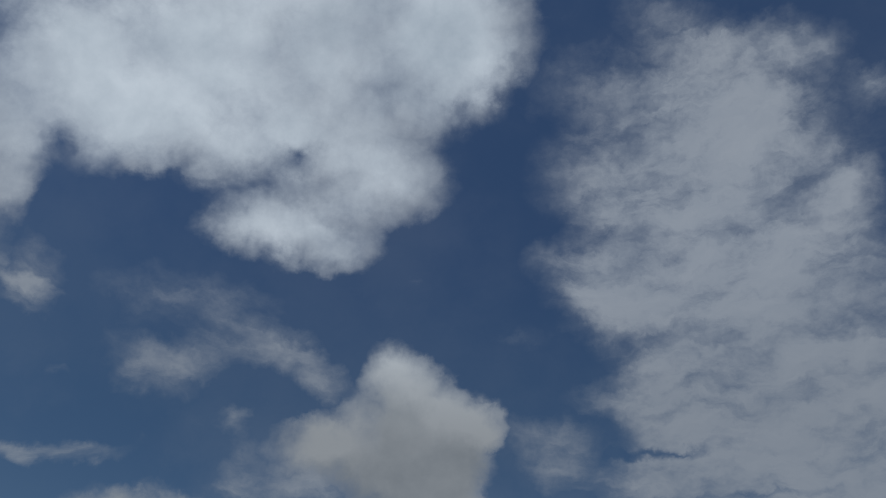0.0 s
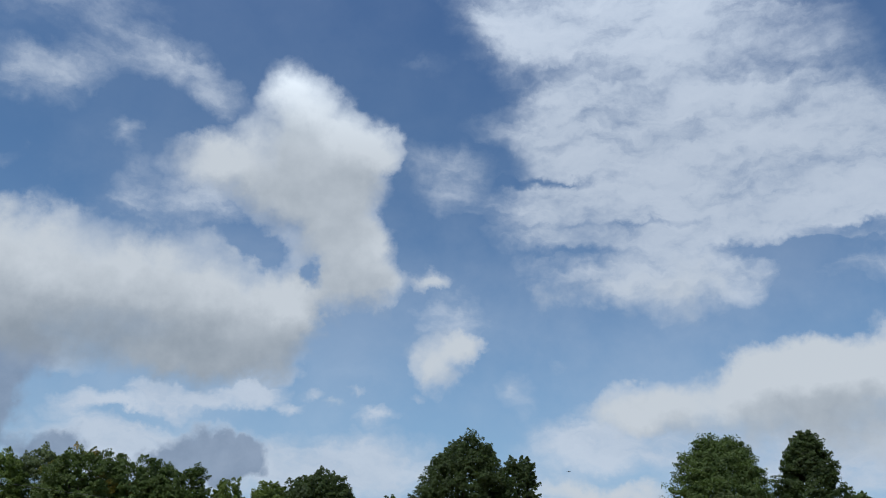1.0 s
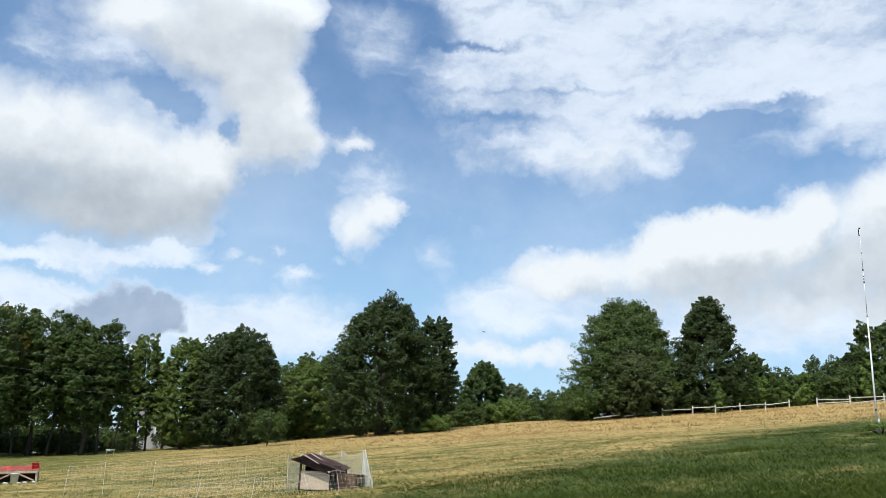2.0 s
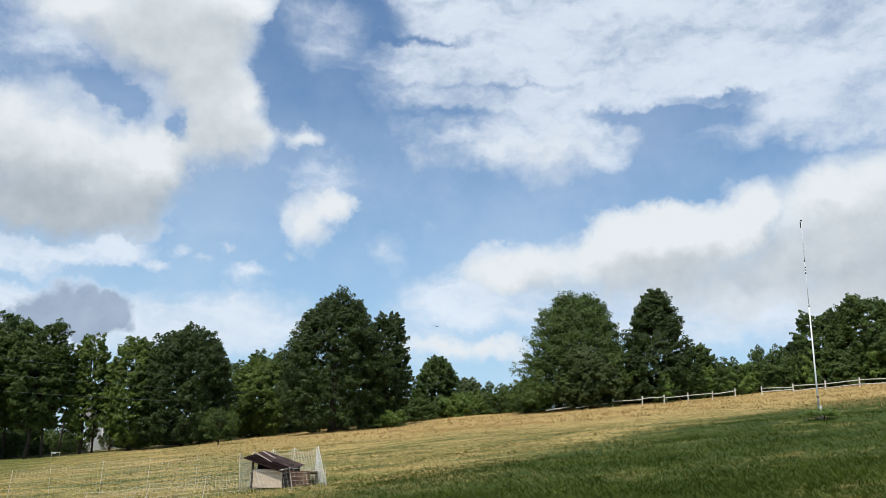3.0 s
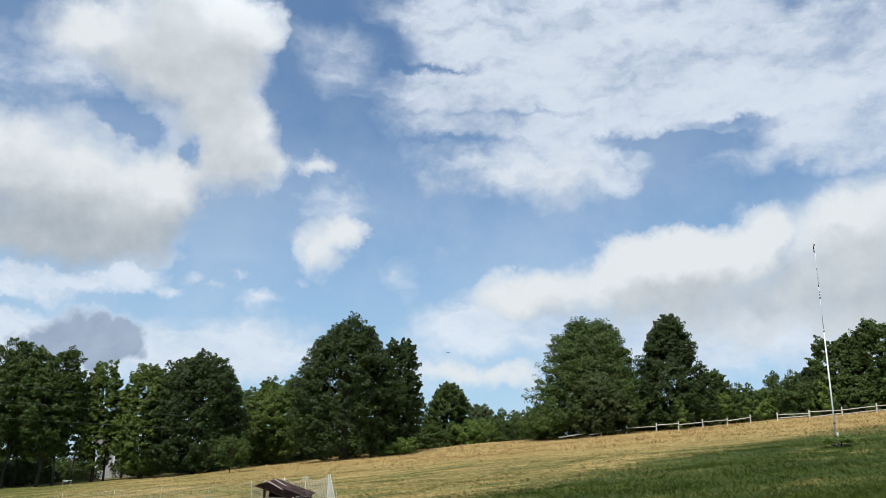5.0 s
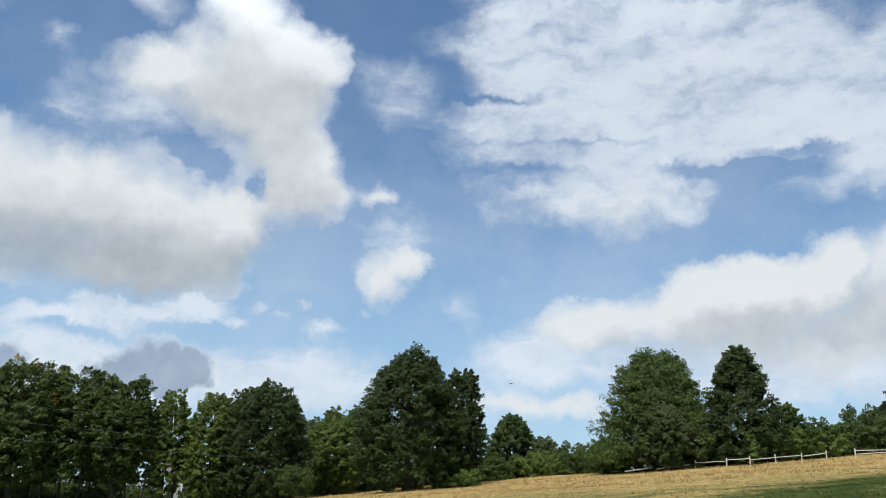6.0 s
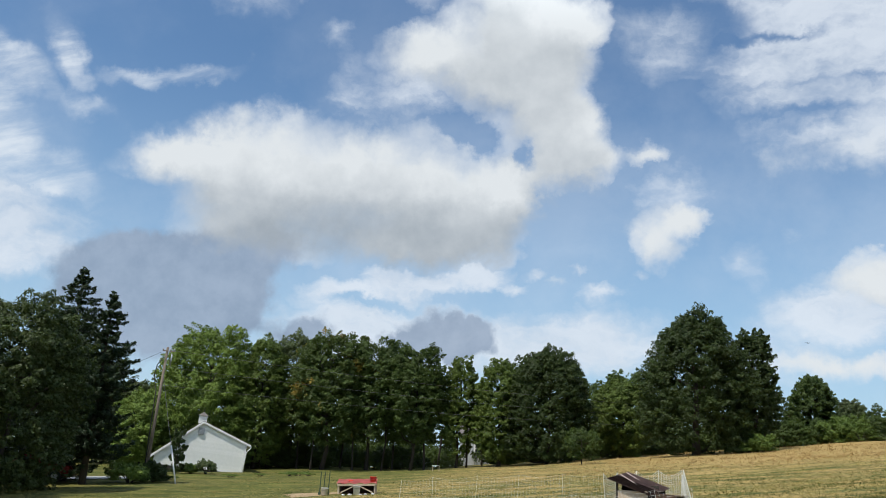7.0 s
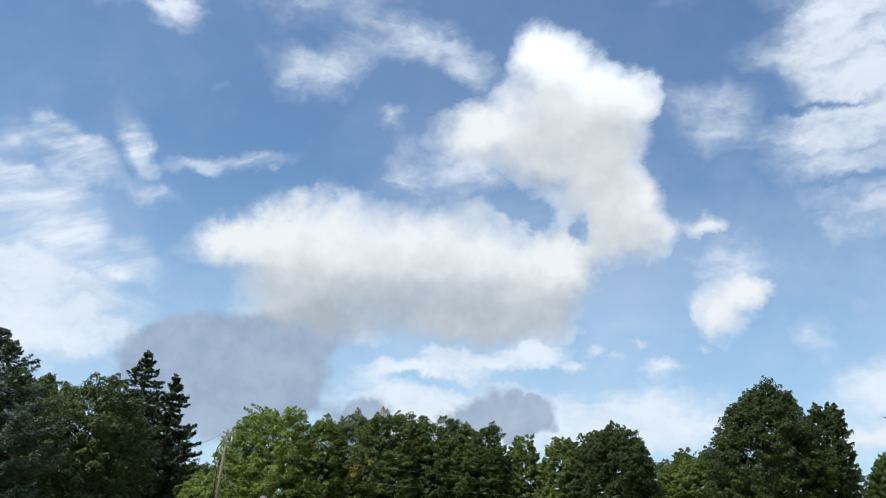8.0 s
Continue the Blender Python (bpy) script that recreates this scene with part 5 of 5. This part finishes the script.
def make_pen():
    r = 37.0
    x, y = polar(-14.3, r)
    z = gz(x, y)
    t = thing("animal_pen", pose(x, y, z, 0, -4, 10), "low timber pen roofed with a faded red sheet", "pen")
    w, d, h = 1.6, 1.0, 0.38
    bm = bmesh.new()
    n, m = 14, 8
    grid = [[bm.verts.new((w * (i / n - 0.5) * 1.04, d * (j / m - 0.5) * 1.05, h + 0.04 + 0.18 * j / m + 0.02 * math.sin(i * 1.7 + j) + 0.012 * math.sin(i * 3.1 - j * 2))) for j in range(m + 1)] for i in range(n + 1)]
    for i in range(n):
        for j in range(m):
            bm.faces.new((grid[i][j], grid[i + 1][j], grid[i + 1][j + 1], grid[i][j + 1]))
    bmesh.ops.solidify(bm, geom=bm.faces[:], thickness=0.02)
    part("roof_sheet", bm, RED_TARP, t, "faded red roof sheet", smooth=True)
    for sx in (-1, 1):
        for sy in (-1, 1):
            part("leg", box(sx * w * 0.47, sy * d * 0.45, h * 0.5 + (0.08 if sy > 0 else 0), 0.07, 0.07, h + (0.16 if sy > 0 else 0)), RAW_TIMBER, t)
    part("front_rail", box(0, -d * 0.5, h - 0.02, w, 0.04, 0.09), RAW_TIMBER, t)
    part("side_rail", box(-w * 0.49, 0, h + 0.02, 0.04, d, 0.08), RAW_TIMBER, t)
    part("side_rail", box(w * 0.49, 0, h + 0.02, 0.04, d, 0.08), RAW_TIMBER, t)
    part("brace", beam((-w * 0.42, -d * 0.49, 0.05), (-w * 0.05, -d * 0.49, h - 0.05), 0.03, 0.05), RAW_TIMBER, t)
    part("brace", beam((w * 0.42, -d * 0.49, 0.05), (w * 0.05, -d * 0.49, h - 0.05), 0.03, 0.05), RAW_TIMBER, t)
    # boards coloured dark to deepen the shade under the sheet
    part("back_board", box(0, d * 0.42, h * 0.5, w * 0.92, 0.03, h * 0.95), DARK_BOX, t)
    part("side_board", box(-w * 0.44, 0.05, h * 0.5, 0.03, d * 0.75, h * 0.9), DARK_BOX, t)
    part("side_board", box(w * 0.44, 0.05, h * 0.5, 0.03, d * 0.75, h * 0.9), DARK_BOX, t)
    q = pose(x, y, 0, 0, 0, 10)

    def at(u, v):
        p = q @ Vector((u, v, 0))
        return p.x, p.y, gz(p.x, p.y)

    bucket("white plastic bucket under the front of the pen", *at(0.02, -0.78), 0.15, 0.36, WHITE_PLASTIC)
    bucket("white plastic bucket standing beside the green stakes", *at(-1.32, -0.55), 0.15, 0.30, WHITE_PLASTIC)
    px, py, pz = at(0.62, -0.05)
    bucket("bright red bucket standing on the red sheet", px, py, z + h + 0.12, 0.14, 0.24, RED_PLASTIC)
    # a red scrap and a board lying on the sheet
    px, py, pz = at(-0.3, 0.1)
    c = thing("red_lid", pose(px, py, z + h + 0.135, 4, 3, 20), "small red plastic lid lying on the sheet", "lid")
    bm = bmesh.new()
    bmesh.ops.create_cone(bm, cap_ends=True, segments=16, radius1=0.13, radius2=0.11, depth=0.05)
    part("disc", bm, RED_PLASTIC, c)
    for k, (u, hh) in enumerate(((-1.55, 0.95), (-1.4, 0.95), (-1.22, 0.98))):
        px, py, pz = at(u, -0.3 + 0.12 * k)
        s = thing("steel_stake", pose(px, py, pz), "dark green steel stake driven into the grass", "stake", "stakes beside the pen")
        part("shaft", box(0, 0, hh / 2 - 0.1, 0.035, 0.02, hh + 0.2, bevel=0.004), GREEN_STEEL, s)
        part("spade_plate", box(0, 0, 0.06, 0.12, 0.008, 0.12, bevel=0.002), GREEN_STEEL, s)
    # scraps of white plastic in the grass
    sr = random.Random(3)
    for u, v in ((-0.5, -0.95), (-0.25, -0.9), (0.4, -0.92), (0.7, -0.95), (-0.8, 1.9), (0.2, -1.0)):
        px, py, pz = at(u, v)
        bm = bmesh.new()
        bmesh.ops.create_icosphere(bm, subdivisions=2, radius=0.07)
        for vert in bm.verts:
            vert.co = Vector((vert.co.x * 1.3, vert.co.y, vert.co.z * 0.5)) * sr.uniform(0.75, 1.2)
        ob = part("white_scrap", bm, WHITE_PLASTIC)
        ob.matrix_basis = pose(px, py, pz + 0.02, 0, 0, sr.uniform(0, 180))
        tagged(ob, "crumpled white plastic scrap in the grass", "scrap", "scraps by the pen")
    # a worn bare patch beside the pen
    px, py, pz = at(-1.9, 0.6)
    pr, pv = 22, []
    for k in range(pr):
        a = 2 * math.pi * k / pr
        rad = 1.0 + 0.25 * math.sin(3 * a) + 0.15 * math.sin(7 * a + 1)
        pv.append((px + 1.3 * rad * math.cos(a), py + 1.6 * rad * math.sin(a)))
    verts = [(px, py, gz(px, py) + 0.03)] + [(u, v, gz(u, v) + 0.012) for u, v in pv]
    ob = new("dirt_patch", mesh_of("dirt_patch", verts, [(0, 1 + k, 1 + (k + 1) % pr) for k in range(pr)], DIRT))
    tagged(ob, "worn bare dirt patch in the grass", "dirt", kind="structure")


make_pen()


# ---------------------------------------------------------------- coop inside a net fence
def make_coop():
    x, y = polar(4.0, 20.6)
    z = gz(x, y)
    turn = -28
    t = thing("poultry_coop", pose(x, y, z, 0, 0, turn), "low plywood coop with a sloping brown tin roof", "coop")
    w, d = 0.78, 0.9
    hl, hr_ = 0.62, 0.40
    # plywood front; panels coloured near black give the shade in the opening above it
    part("front_panel", box(-0.02, -d / 2, 0.2, w * 0.94, 0.02, 0.42), PLYWOOD, t, "sun-bleached plywood front")
    part("back_panel", box(0, d / 2, 0.24, w, 0.02, 0.5), DARK_BOX, t)
    part("end_panel", box(w / 2, 0, 0.2, 0.02, d, 0.42), DARK_BOX, t)
    part("inner_panel", box(0.0, 0.1, 0.27, w * 0.98, 0.02, 0.56), DARK_BOX, t)
    part("end_panel", box(-w / 2, 0.12, 0.28, 0.02, d * 0.7, 0.56), DARK_BOX, t)
    for sx, hh in ((-1, hl), (1, hr_)):
        for sy in (-1, 1):
            part("corner_post", box(sx * w / 2, sy * d / 2, hh / 2 - 0.03, 0.05, 0.05, hh), DARK_BOX, t)
    # corrugated roof, falling to one side
    a, b = Vector((-w / 2 - 0.2, 0, hl + 0.12)), Vector((w / 2 + 0.06, 0, hr_ + 0.02))
    n, dd = 44, d / 2 + 0.14
    for nm, y0, y1, mat, lift in (("roof_sheet", -dd, 0.02, ROOF_TIN, 0.0), ("roof_sheet", -0.02, dd, ROOF_TIN, 0.008)):
        bm = bmesh.new()
        rows = []
        for i in range(n + 1):
            v = y0 + (y1 - y0) * i / n
            wave = 0.012 * math.cos(v * 2 * math.pi / 0.076)
            rows.append([bm.verts.new(p + Vector((0, v, wave + lift + 0.16 * v))) for p in (a, b)])
        for p, q in zip(rows, rows[1:]):
            bm.faces.new((p[0], p[1], q[1], q[0]))
        bmesh.ops.solidify(bm, geom=bm.faces[:], thickness=0.006)
        part(nm, bm, mat, t, smooth=True)
    for v in (-0.08, 0.26):
        bm = beam(a + Vector((0.1, v, 0.035 + 0.16 * v)), b + Vector((-0.3, v, 0.035 + 0.16 * v)), 0.06, 0.015)
        part("roof_strip", bm, ROOF_PALE, t, "pale worn strip on the roof")
    # the low wire run joined to the coop
    run = thing("wire_run", t.matrix_basis @ pose(w / 2 + 0.28, 0.12, 0.0), "low dark wire-mesh run beside the coop", "run")
    lw, lh, ld = 0.46, 0.34, 0.7
    for sx in (-1, 1):
        for sy in (-1, 1):
            part("post", box(sx * lw / 2, sy * ld / 2, lh / 2, 0.035, 0.035, lh + 0.1), RUST, run)
    for sy in (-1, 1):
        part("rail", box(0, sy * ld / 2, lh, lw, 0.03, 0.03), RUST, run)
        bm = bmesh.new()
        for k in range(19):
            add_box(bm, -lw / 2 + lw * k / 18, sy * ld / 2, lh / 2, 0.012, 0.008, lh)
        for k in range(7):
            add_box(bm, 0, sy * ld / 2, lh * (k + 0.5) / 7, lw, 0.008, 0.012)
        part("mesh_panel", bm, RUST, run)
    part("lid", box(0, 0, lh + 0.03, lw + 0.06, ld + 0.06, 0.02), RUST, run)
    return t


make_coop()


def net_fence(name, label, points, high, cell, cord, sag=0.12, leans=None, post_r=0.009):
    """Posts at points, and a knotted net that sags between their tops."""
    o = Vector((*points[0], gz(*points[0])))
    t = thing(name, pose(*o), label, "net fence")
    feet = [Vector((px, py, gz(px, py))) - o for px, py in points]
    heads = []
    for k, f in enumerate(feet):
        lean = Vector((*(leans[k] if leans else (0, 0)), 0))
        head = f + lean + Vector((0, 0, high))
        heads.append(head)
        bm = bmesh.new()
        tube(bm, [f + Vector((0, 0, -0.15)) - lean * 0.1, head], [post_r, post_r * 0.8], 6)
        part("post", bm, NET_WHITE, t, smooth=True)
    verts, faces = [], []

    def strand(p, q, r):
        d = (q - p).normalized()
        s = d.orthogonal().normalized() * r
        u = d.cross(s).normalized() * r
        i = len(verts)
        for c in (p, q):
            for e in (s, -0.5 * s + 0.87 * u, -0.5 * s - 0.87 * u):
                verts.append(tuple(c + e))
        for a, b in ((0, 1), (1, 2), (2, 0)):
            faces.append((i + a, i + b, i + 3 + b, i + 3 + a))

    for (fa, ha), (fb, hb) in zip(zip(feet, heads), list(zip(feet, heads))[1:]):
        span = (fb - fa).length
        nu, nv = max(2, round(span / cell)), max(2, round(high / cell))
        def knot(i, j):
            s, v = i / nu, j / nv
            foot, head = fa.lerp(fb, s), ha.lerp(hb, s)
            head = head - Vector((0, 0, sag * 4 * s * (1 - s) * high))
            return foot.lerp(head, v) + Vector((0, 0.02 * math.sin(9 * s + 5 * v), 0.01 * math.sin(i * 2.3 + j * 1.1)))
        g = [[knot(i, j) for j in range(nv + 1)] for i in range(nu + 1)]
        for i in range(nu + 1):
            for j in range(nv + 1):
                if i < nu:
                    strand(g[i][j], g[i + 1][j], cord * (1.25 if j == nv else 1.0))
                if j < nv:
                    strand(g[i][j], g[i][j + 1], cord)
    part("netting", mesh_of("netting", verts, faces, NET_WHITE), NET_WHITE, t)
    return t


net_fence("net_fence", "white knotted net sagging between posts round the coop",
          [polar(a, r) for a, r in ((1.75, 20.6), (2.5, 21.4), (3.7, 21.9), (5.0, 21.6), (6.45, 20.9), (7.25, 19.6))], 0.84, 0.062, 0.0034, 0.16,
          [(-0.05, 0.05), (0, 0), (0, 0.02), (0.02, 0), (0.02, 0.02), (-0.2, 0.25)])
net_fence("net_fence", "white knotted net fence trailing across the meadow",
          [polar(a, r) for a, r in ((1.75, 20.6), (-1.0, 22.0), (-3.9, 23.0), (-6.6, 23.8), (-9.4, 24.4), (-11.6, 24.0))], 0.84, 0.1, 0.0013, 0.08,
          [(-0.05, 0.05), (0, 0), (0.03, 0.02), (0.02, 0), (-0.03, 0.02), (0.05, 0.0)], post_r=0.004)
net_fence("net_fence", "white knotted net fence lying slack near the coop",
          [polar(a, r) for a, r in ((7.25, 19.6), (5.1, 19.3), (3.2, 19.5), (-0.5, 19.3), (-4.0, 19.0), (-7.5, 18.7))], 0.46, 0.085, 0.0016, 0.14,
          [(-0.05, 0.1), (-0.1, 0), (-0.18, -0.05), (0.05, 0), (0.1, 0.02), (0.08, 0)], post_r=0.004)


# ---------------------------------------------------------------- drive, car and the neighbour's house
def make_drive():
    verts, faces = [], []
    n = 14
    for i in range(n + 1):
        az = -44 + 17.5 * i / n
        for r in (53.5 + 0.10 * i, 57.5 + 0.12 * i):
            x, y = polar(az, r)
            verts.append((x, y, gz(x, y) + 0.05))
    for i in range(n):
        faces.append((2 * i, 2 * i + 2, 2 * i + 3, 2 * i + 1))
    ob = new("road", mesh_of("road", verts, faces, GRAVEL))
    tagged(ob, "pale grey gravel drive under the trees", "road", kind="structure")


make_drive()


def make_car():
    x, y = polar(-34.0, 53.0)
    t = thing("car", pose(x, y, gz(x, y) + 0.05, 0, 0, 20), "dark red car parked in the shade", "car")
    bm = bmesh.new()
    side = [(-2.1, 0.35), (-2.15, 0.75), (-1.2, 0.92), (-0.55, 1.4), (0.95, 1.42), (1.65, 0.98), (2.1, 0.9), (2.15, 0.35)]
    a = [bm.verts.new((u, -0.85 + (0.12 if w > 1 else 0), w)) for u, w in side]
    b = [bm.verts.new((u, 0.85 - (0.12 if w > 1 else 0), w)) for u, w in side]
    bm.faces.new(a)
    bm.faces.new(b[::-1])
    for k in range(8):
        j = (k + 1) % 8
        bm.faces.new((a[j], a[k], b[k], b[j]))
    bmesh.ops.recalc_face_normals(bm, faces=bm.faces)
    bmesh.ops.bevel(bm, geom=bm.edges[:], offset=0.06, segments=2, affect="EDGES")
    part("body", bm, CAR_RED, t, smooth=True)
    for u0, u1 in ((-0.85, 0.1), (0.18, 1.2)):
        part("side_window", box((u0 + u1) / 2, -0.78, 1.15, u1 - u0, 0.03, 0.34, pose(0, 0, 0, -14, 0, 0)), CAR_GLASS, t)
    for u in (-1.35, 1.35):
        for s in (-1, 1):
            bm = bmesh.new()
            bmesh.ops.create_cone(bm, cap_ends=True, segments=20, radius1=0.33, radius2=0.33, depth=0.22, matrix=Matrix.Translation((u, s * 0.78, 0.33)) @ pose(0, 0, 0, 90, 0, 0))
            wheel = part("wheel", bm, TYRE, t)
            bm = bmesh.new()
            bmesh.ops.create_cone(bm, cap_ends=True, segments=16, radius1=0.2, radius2=0.18, depth=0.24, matrix=Matrix.Translation((u, s * 0.79, 0.33)) @ pose(0, 0, 0, 90, 0, 0))
            part("rim", bm, STEEL, wheel)


make_car()


def make_far_house():
    r = 86.0
    x, y = polar(-6.8, r)
    z = gz(x, y)
    t = thing("neighbour_house", pose(x, y, z, 0, 0, 8), "pale grey house with white windows beyond the grove", "house")
    part("wall", box(0, 3, 1.3, 3.0, 6, 3.0), GREY_SIDING, t)
    bm = bmesh.new()
    p = [bm.verts.new(v) for v in ((-1.7, -0.3, 2.8), (1.7, -0.3, 2.8), (1.7, 6.3, 2.8), (-1.7, 6.3, 2.8), (-1.7, 3, 4.0), (1.7, 3, 4.0))]
    for f in ((0, 1, 5, 4), (2, 3, 4, 5), (0, 4, 3), (1, 2, 5), (0, 3, 2, 1)):
        bm.faces.new([p[k] for k in f])
    part("roof", bm, SHINGLE, t)
    for u in (0.5,):
        win = part("window", box(u, -0.02, 1.6, 1.2, 0.06, 1.3), TRIM_PAINT, t, "white framed window")
        for dx in (-0.26, 0.26):
            for dz in (-0.28, 0.28):
                part("pane", box(u + dx, -0.06, 1.6 + dz, 0.42, 0.02, 0.46), WINDOW_GLASS, win)


make_far_house()


def make_garden_table():
    x, y = polar(-9.3, 66.0)
    z = gz(x, y)
    t = thing("garden_table", pose(x, y, z, 0, 0, 6), "small pale green garden table before the grove", "table")
    part("tabletop", box(0, 0, 0.42, 0.6, 0.4, 0.04), surface("pale_green_paint", (0.45, 0.55, 0.42), (0.6, 0.68, 0.55), 4.0, 0.5), t)
    for sx in (-1, 1):
        for sy in (-1, 1):
            part("leg", box(sx * 0.25, sy * 0.15, 0.2, 0.025, 0.025, 0.42), RAW_TIMBER, t)


make_garden_table()


# ---------------------------------------------------------------- drone in the air
def make_drone():
    r = 105.0
    x, y = polar(14.2, r)
    t = thing("drone", pose(x, y, height_at(9.8, r), 8, 0, 30), "small black four-rotor drone hovering in the air", "drone")
    part("body", box(0, 0, 0, 0.22, 0.1, 0.07, bevel=0.02), DRONE_BLACK, t)
    for sx in (-1, 1):
        for sy in (-1, 1):
            arm = part("arm", beam((0.05 * sx, 0.03 * sy, 0), (0.17 * sx, 0.15 * sy, 0.02), 0.025, 0.02), DRONE_BLACK, t)
            bm = bmesh.new()
            tube(bm, [(0.17 * sx, 0.15 * sy, 0), (0.17 * sx, 0.15 * sy, 0.05)], [0.02, 0.02], 8)
            part("rotor_hub", bm, DRONE_BLACK, arm)
            part("propeller", box(0.17 * sx, 0.15 * sy, 0.055, 0.22, 0.02, 0.004, pose(0, 0, 0, 0, 0, 35 * sx), bevel=0.001), DRONE_BLACK, arm)
    bm = bmesh.new()
    bmesh.ops.create_icosphere(bm, subdivisions=2, radius=0.035, matrix=Matrix.Translation((0.1, 0, -0.05)))
    part("camera_ball", bm, DRONE_BLACK, t, smooth=True)


make_drone()
